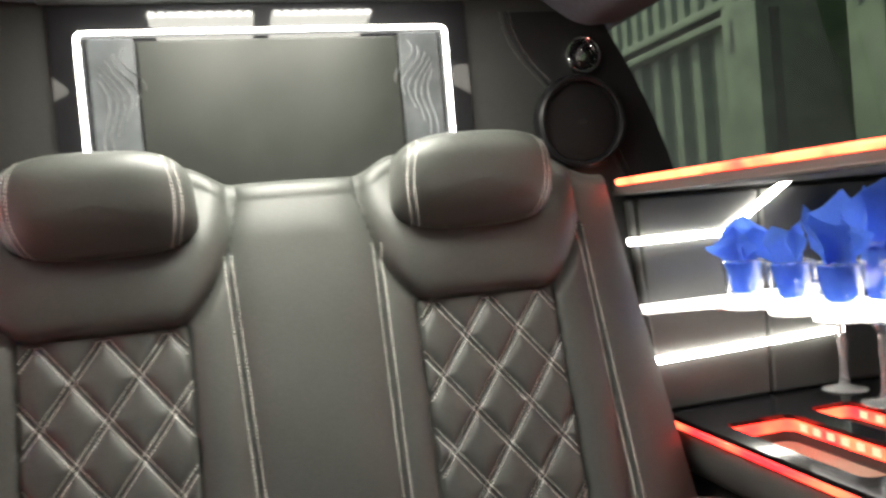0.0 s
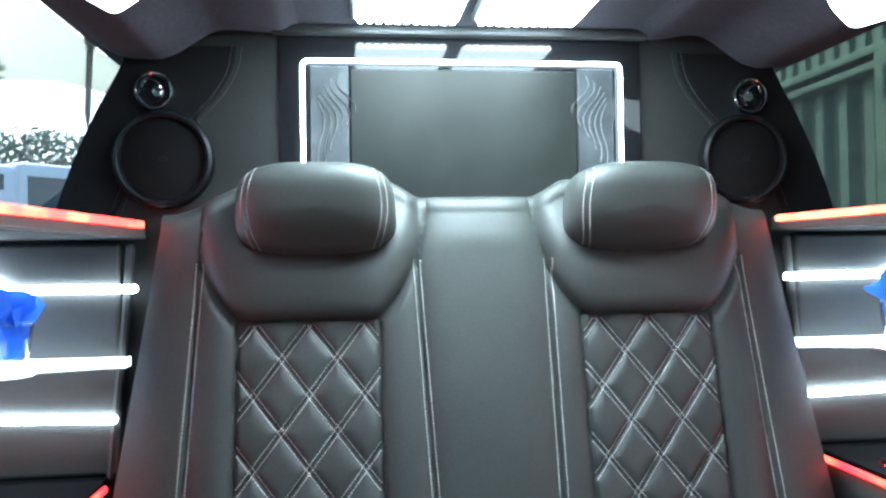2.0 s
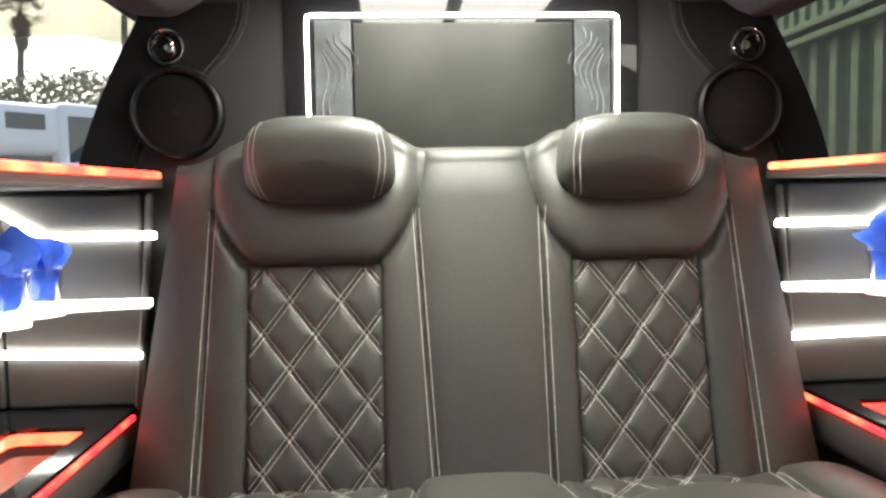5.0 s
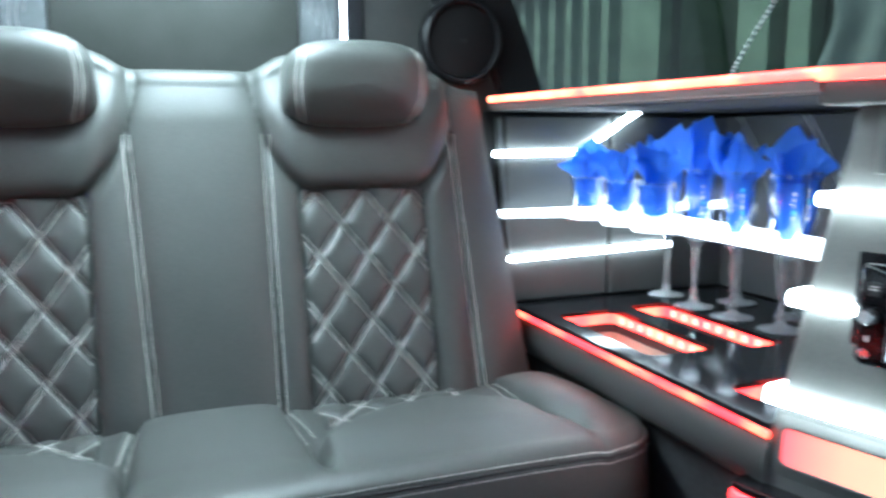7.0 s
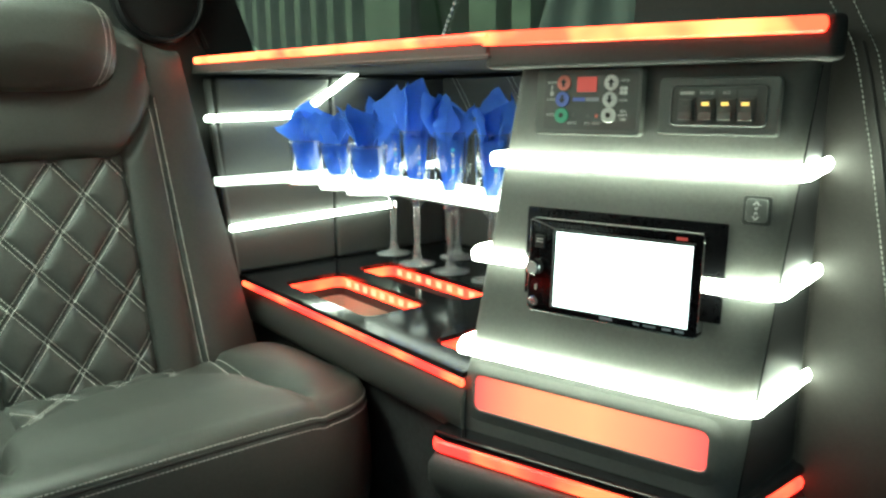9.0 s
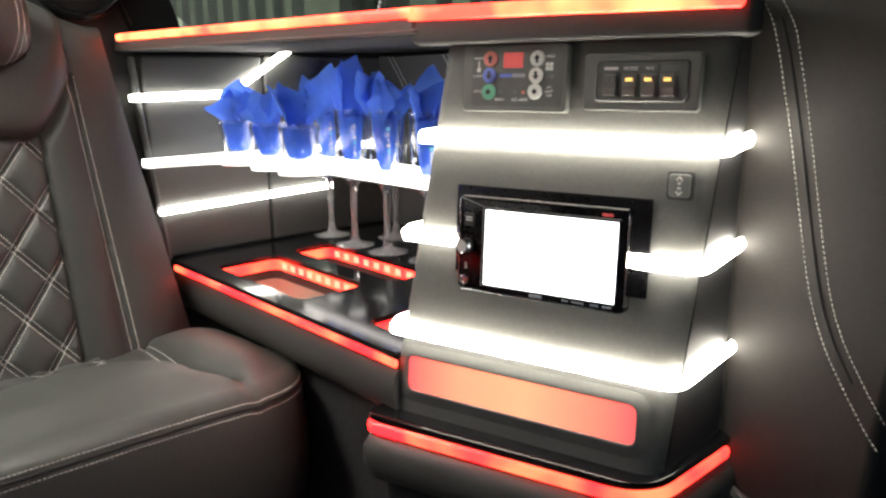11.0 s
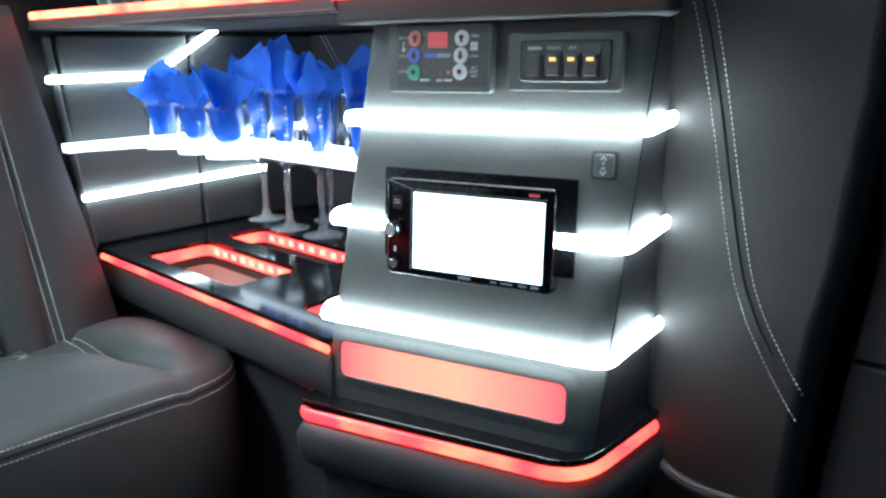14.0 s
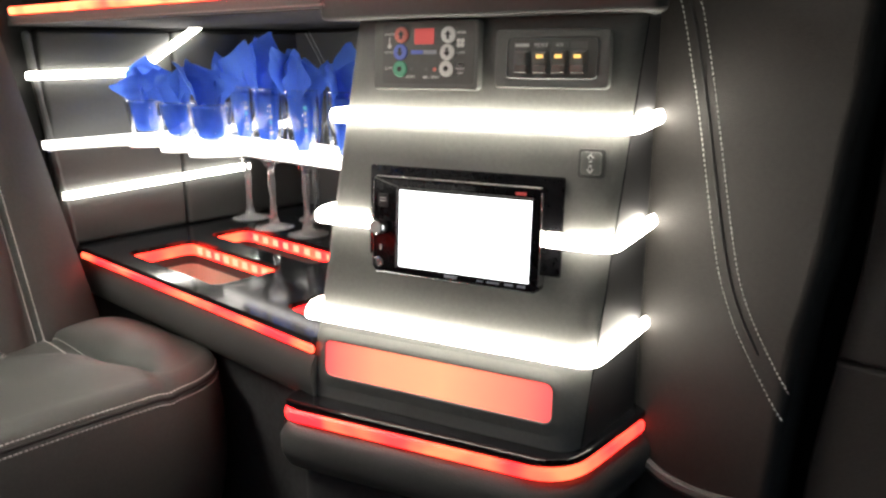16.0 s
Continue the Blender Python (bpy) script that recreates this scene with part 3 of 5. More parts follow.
def quilt(a, b, depth=0.010):
    """Padding between crossing seams, at a and b in cells."""
    d = min(abs((a + b) - round(a + b)), abs((a - b) - round(a - b)))
    return depth * (1 - math.exp(-(d / 0.11))) ** 0.9


def seat_half(z):
    return 0.478 - (z - 0.42) * 0.14


def seam_in(z, x=1.0):
    low, high = max(0.0, 0.735 - z) / 0.35, max(0.0, z - 0.735) / 0.09
    return 0.095 - 0.001 * low - 0.024 * high if x > 0 else 0.087 - 0.018 * low - 0.02 * high


def seam_out(z):
    return 0.373 + 0.017 * (0.735 - z) / 0.32


def pad_edge(xs):
    t = min(1.3, max(0.0, (abs(xs) - 0.076) / 0.067))
    return P_TOP + 0.003 + 0.080 * t ** 1.75


def back_y(x, z, quilted=False):
    y = -0.004 - 0.135 * 0.03 * math.log(1 + math.exp((0.735 - z) / 0.03)) - 0.10 * (0.735 - z) + 0.015 * ss(0.755, 0.850, z)
    ax = abs(x)
    xs = ax - SEAT_X
    w = abs(xs)
    zu = pad_edge(xs)
    half = P_HALF + 0.001 * (0.657 - z) / 0.27
    if ax < seam_in(z, x):
        y -= 0.014 * (1 - (ax / seam_in(z, x)) ** 4)
    elif ax > seam_out(z):
        k = (ax - seam_out(z)) / 0.085
        y += 0.020 * k * k - 0.004 * math.sin(math.pi * min(1, k)) - 0.004 + 0.004 * k
    elif z > zu:
        t = z - zu
        side = 1 - (w / 0.149) ** 8 if w < 0.149 else 0
        y -= max(0, side) * (0.034 * (0.35 * (1 - math.exp(-t / 0.005)) + 0.65 * (1 - math.exp(-t / 0.026))) * (1 - 0.5 * ss(0.05, 0.16, t)))
    else:
        k = (w - half) / (0.148 - half)
        if k > 0:
            y -= 0.010 * math.sin(math.pi * min(1, k)) ** 0.6 * (1 - ss(-0.03, 0.0, z - zu))
        else:
            y += 0.004
            if quilted:
                y -= quilt((x - math.copysign(SEAT_X, x)) / QW, (P_TOP - z) / QH) * ss(0, 0.008, half - w)
    for line in (seam_in(z, x), seam_out(z)):
        y += 0.004 * math.exp(-(((ax - line) / 0.0025) ** 2)) * (1 if z < 0.74 or line < 0.2 else 0.4)
    return y


def top_z(x):
    ax = abs(x)
    return 0.826 + 0.024 * ss(0.075, 0.135, ax) - 0.045 * ss(0.30, 0.42, ax)


bench = thing("rear_bench", (0, -0.2, 0.0), "black quilted leather rear bench with two headrests and grey stitching", "bench seat")
Z0 = 0.33


def shell(u, v):
    t = min(1.0, v / 0.86)
    x0 = (2 * u - 1)
    zt = top_z(x0 * 0.43) - 0.022
    z = Z0 + (zt - Z0) * t
    x = x0 * seat_half(z)
    y = back_y(x, z)
    if v > 0.86:
        k = (v - 0.86) / 0.14
        if k < 0.6:
            a = k / 0.6 * math.pi / 2
            return (x, y + 0.022 * (1 - math.cos(a)), z + 0.022 * math.sin(a))
        return (x, y + 0.022 + (BACK + 0.02 - y - 0.022) * (k - 0.6) / 0.4, z + 0.022 - 0.006 * (k - 0.6) / 0.4)
    return (x, y, z)


def in_panel(u, v):
    x, y, z = shell(u, v)
    return v < 0.8 and abs(abs(x) - SEAT_X) < P_HALF - 0.001 + 0.001 * (0.657 - z) / 0.27 and z < P_TOP - 0.001
part("backrest", surf(300, 170, shell, keep=lambda u, v: not in_panel(u, v)), LEATHER, bench, "plain black leather backrest", 60)
for s in (-1, 1):
    def quilted(u, v, s=s):
        z = Z0 + (P_TOP + 0.002 - Z0) * v
        half = P_HALF + 0.002 + 0.001 * (0.657 - z) / 0.27
        x = s * SEAT_X + (2 * u - 1) * half
        return (x, back_y(math.copysign(min(abs(x), 5), x), z, True), z)
    panel = part("quilted_panel", surf(96, 150, quilted), LEATHER, bench, "diamond-quilted leather insert", 60)
    lines = []
    for sign in (1, -1):
        for k in range(-6, 7):
            for off in (-0.0033, 0.0033):
                pts = []
                for j in range(140):
                    z = P_TOP - 0.002 - (P_TOP - 0.36) * j / 139
                    b = (P_TOP - z) / QH
                    x = s * SEAT_X + (k - b if sign > 0 else k + b) * QW + off * 1.27
                    if abs(abs(x) - SEAT_X) < P_HALF - 0.002 and x * s > 0:
                        pts.append((x, back_y(x, z, True) - 0.0006, z))
                if len(pts) > 4:
                    lines.append(pts)
    part("stitching", stitches(lines), THREAD, panel, "crossed double rows of grey thread")
lines = []
for s in (-1, 1):
    for f in (seam_in, seam_out):
        for off in (-0.0045, 0.0045):
            lines.append([(s * (f(z) + off), back_y(s * (f(z) + off), z) - 0.0006, z) if f is seam_out else (s * (f(z, s) + off), back_y(s * (f(z, s) + off), z) - 0.0006, z) for z in np.linspace(0.738, 0.345, 90)])
part("seam_stitching", stitches(lines, wide=0.0014, thick=0.0009), THREAD, bench, "double rows of grey thread down the backrest")


def headrest(s):
    cx, cy, cz = s * 0.219, -0.034, 0.806
    def f(u, v):
        a, b = 2 * math.pi * u, math.pi * (v - 0.5)
        ca, sa, cb, sb = math.cos(a), math.sin(a), math.cos(b), math.sin(b)
        e1, e2 = 0.54, 0.52
        def p(t, e):
            return math.copysign(abs(t) ** e, t)
        x = 0.103 * p(ca, e1) * p(cb, e2)
        y = 0.056 * p(sb, 0.70)
        z = 0.0565 * p(sa, e1) * p(cb, e2)
        x *= 1 - 0.05 * (z / 0.06)
        y -= (0.010 * (z / 0.06) - 0.016 * ss(0.0, 0.055, -z)) * (1 if y < 0 else 0)
        z *= 1 + 0.07 * (1 - (x / 0.105) ** 2)
        return (cx + x, cy + y, cz + z)
    ob = part("headrest", surf(72, 36, f, wrap=True), LEATHER, bench, "rounded leather headrest", 80)
    tree = BVHTree.FromPolygons([v.co for v in ob.data.vertices], [p.vertices[:] for p in ob.data.polygons])
    org = origin_of(bench)
    lines = []
    for side in (-1, 1):
        for off in (0, 0.0075):
            pts = []
            for k in range(60):
                z = -0.054 + 0.108 * k / 59
                xx = side * (0.091 - off - 0.012 * (z / 0.055) ** 2)
                hit = tree.ray_cast(Vector((cx + xx, -0.4, cz + z)) - org, Vector((0, 1, 0)))[0]
                if hit is not None:
                    pts.append(hit + org + Vector((0, -0.0006, 0)))
            lines.append(pts)
    part("stitching", stitches(lines), THREAD, ob, "curved double rows of grey thread")
for s in (-1, 1):
    headrest(s)

# cushion
def front_y(x):
    k = max(0.0, (abs(x) - 0.42) / 0.10)
    return -0.392 + 0.10 * (1 - math.sqrt(max(0.0, 1 - min(1, k) ** 2))) * 0.9


def cushion_side(y):
    """The seam between the middle and the outer side of the cushion."""
    return 0.403 + 0.024 * math.exp(-(((y + 0.340) / 0.048) ** 2))


def cush_z(x, y):
    ax = abs(x)
    t = (-0.03 - y) / 0.36
    z = 0.369 + 0.006 * math.sin(math.pi * min(1, max(0, t * 0.95)))
    base = z
    edge = 0.092 + 0.05 * max(0, -y - 0.03)
    side = cushion_side(y)
    near = 1 - ss(0.0, 0.075, y - front_y(x) - 0.03)
    if ax < edge:
        z += 0.010 * (1 - (ax / edge) ** 4)
    elif ax < side:
        # a quilted insert behind, and a thick bolster whose rear edge stands over it
        k = (ax - (edge + side) / 2) / ((side - edge) / 2)
        rear = -0.205 - (0.040 * ((ax - 0.26) / 0.12) ** 2 if ax < 0.26 else 0.055 * ((ax - 0.26) / 0.145) ** 2)
        z += ss(-0.003, 0.010, rear - y) * (0.015 + 0.009 * (1 - abs(k) ** 3))
        z -= 0.012 * (1 - ss(-0.003, 0.010, rear - y)) * (1 - abs(k) ** 6)
        if y > rear:
            z += quilt((x - math.copysign(SEAT_X, x)) / QW, (-0.077 - y) / QH, 0.009) * (1 if -P_HALF - 0.003 < ax - SEAT_X < 0.113 else 0) * ss(0.0, 0.012, y - rear)
    else:
        k = (ax - side) / (0.518 - side)
        z += 0.019 * math.sin(math.pi * min(1, k * 0.80 + 0.06)) * (0.4 + 0.6 * ss(0.08, 0.24, -y)) - 0.014 * k ** 4
    z -= 0.007 * math.exp(-(((ax - side) / 0.021) ** 2)) * ss(0.13, 0.25, -y) * (1 - near)
    front = base + 0.015 - 0.012 * (ax / 0.518) ** 6
    z += (front - z) * near
    z -= 0.014 * math.exp(-max(0.0, -0.088 - y) / 0.008)
    for line, keep in ((edge, 0.05), (side, 0.18)):
        z -= 0.014 * math.exp(-(((ax - line) / 0.0070) ** 2)) * (1 - (1 - keep) * near)
    return z


def edge_point(x, a):
    """A place on the rounded front edge, a from 0 on top to 1 at the seam, more below it."""
    fy = front_y(x)
    zt = cush_z(x, fy + 0.03)
    if a <= 1:
        t = a * math.pi / 2
        return Vector((x, fy + 0.03 - 0.03 * math.sin(t), zt - 0.016 * (1 - math.cos(t))))
    k = (a - 1) / 0.28 * 0.12
    groove = 0.0035 * math.exp(-(k / 0.012) ** 2)
    return Vector((x, fy + groove - 0.014 * math.sin(math.pi * min(1, k * 1.6)) + 0.045 * k * k, zt - 0.016 - (zt - 0.016 - 0.06) * k))


def cushion(u, v):
    x = (2 * u - 1) * 0.518
    if v < 0.6:
        y = -0.05 + (front_y(x) + 0.03 + 0.05) * (v / 0.6)
        return (x, y, cush_z(x, y))
    if v < 0.72:
        return edge_point(x, (v - 0.6) / 0.12)
    return edge_point(x, 1 + ((v - 0.72) / 0.28) ** 1.5 * 0.28 / 0.12)
part("cushion", surf(280, 170, cushion), LEATHER, bench, "padded black leather seat cushion", 60)
lines = []
for a, lift in ((0.80, Vector((0, -0.0004, 0.0007))), (1.05, Vector((0, -0.0012, 0.0002)))):
    lines.append([edge_point(x, a) + lift for x in np.linspace(-0.515, 0.515, 240)])
part("edge_stitching", stitches(lines, 0.0036, 0.0012, normal=(0, -1, 0.4)), THREAD, bench, "double rows of grey thread along the front edge")
part("edge_seam", tube([edge_point(x, 1.0) + Vector((0, -0.0014, 0.0)) for x in np.linspace(-0.516, 0.516, 160)], 0.0019, 6), DARK_SEAM, bench)
lines = []
for s in (-1, 1):
    for off in (-0.004, 0.004):
        for x0, x1 in ((0.095, 0.108),):
            lines.append([(s * (x0 + (x1 - x0) * k + off), y, cush_z(s * (x0 + (x1 - x0) * k + off), y) + 0.0008) for k, y in zip(np.linspace(0, 1, 30), np.linspace(-0.09, -0.225, 30))])
    for off in (-0.0085, 0.0045):
        lines.append([(s * (cushion_side(y) + off), y, cush_z(s * (cushion_side(y) + off), y) + 0.0006) for y in np.linspace(-0.085, -0.290, 60)])
    for sign in (1, -1):
        for k in range(-4, 5):
            for off in (-0.003, 0.003):
                pts = []
                for j in range(40):
                    y = -0.09 - 0.100 * j / 39
                    b = (-0.077 - y) / QH
                    x = s * SEAT_X + (k + sign * b) * QW + off
                    if -P_HALF - 0.002 < abs(x) - SEAT_X < 0.112 and x * s > 0:
                        pts.append((x, y, cush_z(x, y) + 0.0006))
                if len(pts) > 3:
                    lines.append(pts)
part("cushion_stitching", stitches(lines, wide=0.0011, thick=0.0006, normal=(0, 0, 1)), THREAD, bench, "double and crossed rows of grey thread")


# ---- side consoles ----
TOP = 0.452
END = -0.547


def console(s):
    c = thing("console", (s * 0.74, -0.27, 0), "black side console with glossy top and red led edge", "console", "side consoles")
    lo, hi = 0.505, HALF - 0.002
    part("body", box((s * (lo + 0.024), BACK - 0.01, 0.001), (s * hi, END, 0.370), 0.004), CARPET, c, "carpeted lower body")
    # padded upper roll facing the bench
    prof = [(0.527, 0.372), (0.513, 0.376), (0.504, 0.386), (0.500, 0.404), (0.502, 0.422), (0.508, 0.432), (0.530, 0.433), (0.530, 0.372)]
    part("padded_edge", loft([[(s * x, y, z) for x, z in prof] for y in (BACK - 0.012, -0.15, -0.35, END)]), LEATHER_WALL, c, "rounded vinyl upper edge", 50)
    part("led_strip", tube([(s * 0.5035, y, 0.4405) for y in np.linspace(0.012, END, 30)], 0.0048, 8, flat=0.7), LED_RED, c, "glowing red led line")
    # glossy top in pieces round two recesses
    holes = ((0.534, 0.640, -0.065, -0.312), (0.675, 0.747, -0.055, -0.325), (0.545, 0.640, -0.440, -0.518))
    loops = [[(0.5045, BACK - 0.012), (hi, BACK - 0.012), (hi, END), (0.5045, END)]]
    loops += [rounded(x0, x1, y1, y0, 0.016) for x0, x1, y0, y1 in holes]
    bm = bmesh.new()
    for loop in loops:
        vs = [bm.verts.new((s * x, y, TOP)) for x, y in loop]
        for p, q in zip(vs, vs[1:] + vs[:1]):
            bm.edges.new((p, q))
    bmesh.ops.triangle_fill(bm, use_beauty=True, use_dissolve=False, edges=bm.edges[:], normal=(0, 0, 1))
    ext = bmesh.ops.extrude_face_region(bm, geom=bm.faces[:])
    bmesh.ops.translate(bm, verts=[g for g in ext["geom"] if isinstance(g, bmesh.types.BMVert)], vec=(0, 0, -0.006))
    part("top", bm, GLOSS, c, "glossy black lacquered top", 0)
    for x0, x1, y0, y1 in holes:
        def at(k, z):
            return [(s * x, y, z) for x, y in rounded(x0 + k, x1 - k, y1 + k, y0 - k, 0.016)]
        tub = loft([at(0.004, 0.4160), at(0.005, 0.400), at(0.007, 0.388), at(0.012, 0.380), at(0.020, 0.377)], caps=False)
        tub.faces.new([tub.verts.new(p) for p in at(0.020, 0.377)])
        r = part("recess", tub, TAN, c, "beige-lined open recess", 60, True)
        part("recess_collar", loft([at(0.0003, 0.4458), at(0.0008, 0.430), at(0.0015, 0.4165), at(0.0040, 0.4160)], caps=False), PLASTIC, r, "black collar over the liner", 40)
        # led band under the rim, along the back and the far side
        r2, xa, xb, ya = 0.015, x0 + 0.0022, x1 - 0.0022, y0 - 0.0022
        line = [(xb, y1 + 0.024), (xb, (y1 + ya) / 2), (xb, ya - r2)]
        line += [(xb - r2 + r2 * math.cos(k * math.pi / 12), ya - r2 + r2 * math.sin(k * math.pi / 12)) for k in range(1, 7)]
        line += [(xa + r2 - r2 * math.sin(k * math.pi / 12), ya - r2 + r2 * math.cos(k * math.pi / 12)) for k in range(7)]
        line += [(xa, y0 - min(0.085, 0.6 * (y0 - y1)))]
        bm = bmesh.new()
        rows = [[bm.verts.new((s * x, y, z)) for x, y in line] for z in (0.4458, 0.4300)]
        for p in range(len(line) - 1):
            bm.faces.new((rows[0][p], rows[0][p + 1], rows[1][p + 1], rows[1][p]))
        bmesh.ops.solidify(bm, geom=bm.faces[:], thickness=0.0006)
        part("led_strip", bm, LED_RED, r, "glowing red led line under the rim", 60)
        dots = bmesh.new()
        for k2 in range(9):
            yy = y0 - 0.03 - (y0 - y1 - 0.05) * k2 / 8
            box((s * (x1 - 0.0046), yy - 0.0060, 0.4335), (s * (x1 - 0.0030), yy + 0.0060, 0.4435), 0.0006, bm=dots)
        tagged(part("led_dots", dots, LED_DOT, r, "row of bright led dots"), kind="stuff")
    return c


def rear_panel(s):
    """The padded panel behind the glasses, with three light strips."""
    p = thing("side_panel", (s * 0.72, BACK - 0.03, TOP), "black padded panel with white led strips behind the console", "panel", "panels with led strips")
    y = BACK - 0.028
    for a, b in ((0.488, 0.688), (0.692, HALF - 0.002)):
        part("pad", box((s * a, y, TOP + 0.001), (s * b, BACK - 0.001, 0.768), 0.006, 3), LEATHER_WALL, p, "vinyl padding")
    part("corner_bead", tube([(s * 0.474, y + 0.004, 0.76), (s * 0.482, y + 0.004, 0.66), (s * 0.494, y + 0.004, 0.55), (s * 0.503, y + 0.004, TOP)], 0.006, 8), LEATHER_WALL, p)
    def led(pts):
        part("led_strip", tube(pts, 0.0056, 10, flat=0.6), LED_WHITE, p, "glowing white led strip")
    led([(s * x, y - 0.0065, 0.705 + 0.008 * (x - 0.466)) for x in np.linspace(0.466, 0.66, 8)])
    led([(s * (0.632 + 0.122 * k), y - 0.008, 0.712 + 0.075 * k) for k in np.linspace(0, 1, 6)])
    led([(s * x, y - 0.0065, 0.530 + 0.03 * (x - 0.494)) for x in np.linspace(0.494, 0.80, 8)])
    return p


def glass_rack(s):
    """A lit acrylic shelf with holes for the stems and a scalloped front."""
    r = thing("glass_rack", (s * 0.7, -0.2, 0.60), "brightly lit white acrylic shelf holding the glasses", "shelf", "lit glass shelves")
    holes = [(0.791, 0.0), (0.773, -0.097), (0.780, -0.179), (0.86, -0.10), (0.87, -0.22), (0.79, -0.27)]
    def front(y):
        if y < -0.255:
            return 0.634 - 0.014 * abs(math.sin(math.pi * (y + 0.255) / 0.075))
        return min(0.603 - math.sqrt(max(0.0, 0.030 ** 2 - (y - k) ** 2)) for k in (-0.042, -0.137, -0.216))
    n, m = 120, 124
    x0, x1, ya, yb = 0.474, 0.926, BACK - 0.029, -0.500
    def f(u, v):
        return (s * (x0 + (x1 - x0) * u), ya + (yb - ya) * v, 0.613)
    def keep(u, v):
        x, y = x0 + (x1 - x0) * u, ya + (yb - ya) * v
        if y > 0.006:
            ok = True
        elif y > -0.02:
            ok = x > min(front(y), 0.496 + (0.006 - y) * 3.2)
        else:
            ok = x > front(y)
        return ok and (y > 0.006 or (x < 0.690 and y > -0.262)) and all((x - a) ** 2 + (y - b) ** 2 > 0.027 ** 2 for a, b in holes)
    bm = surf(n, m, f, keep=keep)
    ext = bmesh.ops.extrude_face_region(bm, geom=bm.faces[:])
    bmesh.ops.translate(bm, verts=[g for g in ext["geom"] if isinstance(g, bmesh.types.BMVert)], vec=(0, 0, -0.009))
    part("slab", bm, LED_SHELF, r, "edge-lit white acrylic", 30)
    # added plate with a weaker glow dims the underside and lights the stems
    low = surf(n, m, lambda u, v: (s * (x0 + (x1 - x0) * u), ya + (yb - ya) * v, 0.6035), keep=keep)
    ext = bmesh.ops.extrude_face_region(low, geom=low.faces[:])
    bmesh.ops.translate(low, verts=[g for g in ext["geom"] if isinstance(g, bmesh.types.BMVert)], vec=(0, 0, -0.0025))
    part("under_plate", low, LED_UNDER, r, "added dim glowing plate that covers the acrylic's underside", 30)
    # a lower tier carries the stemmed glasses by their bowls
    xa, xb, y0, y1 = 0.738, 0.842, 0.022, -0.500
    tier = surf(36, 160, lambda u, v: (s * (xa + (xb - xa) * u), y0 + (y1 - y0) * v, 0.587), keep=lambda u, v: all((xa + (xb - xa) * u - a) ** 2 + (y0 + (y1 - y0) * v - b) ** 2 > 0.0165 ** 2 for a, b in holes))
    ext = bmesh.ops.extrude_face_region(tier, geom=tier.faces[:])
    bmesh.ops.translate(tier, verts=[g for g in ext["geom"] if isinstance(g, bmesh.types.BMVert)], vec=(0, 0, -0.012))
    # plate added to block the light that the lower tier throws down
    plate = surf(36, 160, lambda u, v: (s * (xa + (xb - xa) * u), y0 + (y1 - y0) * v, 0.5745), keep=lambda u, v: all((xa + (xb - xa) * u - a) ** 2 + (y0 + (y1 - y0) * v - b) ** 2 > 0.0165 ** 2 for a, b in holes))
    ext = bmesh.ops.extrude_face_region(plate, geom=plate.faces[:])
    bmesh.ops.translate(plate, verts=[g for g in ext["geom"] if isinstance(g, bmesh.types.BMVert)], vec=(0, 0, -0.0018))
    part("lower_plate", plate, UNDER, r, "added grey plate that blocks the lower tier's downward light", 30)
    part("lower_slab", tier, LED_SHELF, r, "lower tier of edge-lit acrylic", 30)
    part("bracket", box((s * 0.60, BACK - 0.034, 0.590), (s * 0.83, BACK - 0.0285, 0.6005), 0.001), CHROME, r)
    return r


def ledge(s, tower):
    """The sill shelf with its red led front edge."""
    l = thing("ledge", (s * 0.75, -0.3, 0.77), "black padded window ledge with a glowing red led front edge", "ledge", "window ledges")
    ya, yb = BACK - 0.012, -0.575
    fx = lambda y: 0.458 + 0.056 * (0.04 - y) / 0.615
    part("board", loft([[(s * fx(y), y, 0.775), (s * fx(y), y, 0.797), (s * (HALF - 0.02), y, 0.797), (s * (HALF - 0.02), y, 0.775)] for y in (ya, yb)], bevel=0.003), LEATHER_WALL, l, "vinyl-covered board")
    part("soffit", loft([[(s * (fx(y) + 0.005), y, 0.7725), (s * (fx(y) + 0.005), y, 0.7748), (s * (HALF - 0.021), y, 0.7748), (s * (HALF - 0.021), y, 0.7725)] for y in (ya - 0.001, yb + 0.001)]), BULKHEAD_DARK, l, "dull black underside")
    part("led_strip", tube([(s * (fx(y) - 0.002), y, 0.792) for y in np.linspace(0.030, yb, 30)], 0.0050, 8, flat=0.6), LED_LEDGE, l, "glowing red led line")
    part("underside_trim", tube([(s * (fx(y) + 0.002), y, 0.7755) for y in np.linspace(ya, yb, 20)], 0.0025, 8), LEATHER_WALL, l)
    if tower:
        pts = [(0.515, -0.570), (0.6046, -0.858), (0.616, -0.862), (0.7065, -0.803), (0.7065, -0.570)]
        part("raised_board", prism([(s * x, y) for x, y in pts], 0.7625, 0.7965, "z", 0.005), LEATHER_WALL, l, "thicker board above the tower")
        bm = tube([(0.5133, -0.571, 0.7908), (0.558, -0.713, 0.7899), (0.5998, -0.8515, 0.7885)], 0.0063, 8, flat=0.5)
        part("led_strip", bm, LED_LEDGE, l, "wider glowing red led line")
    return l


# ---- drinking glasses with napkins ----
rnd = random.Random(11)


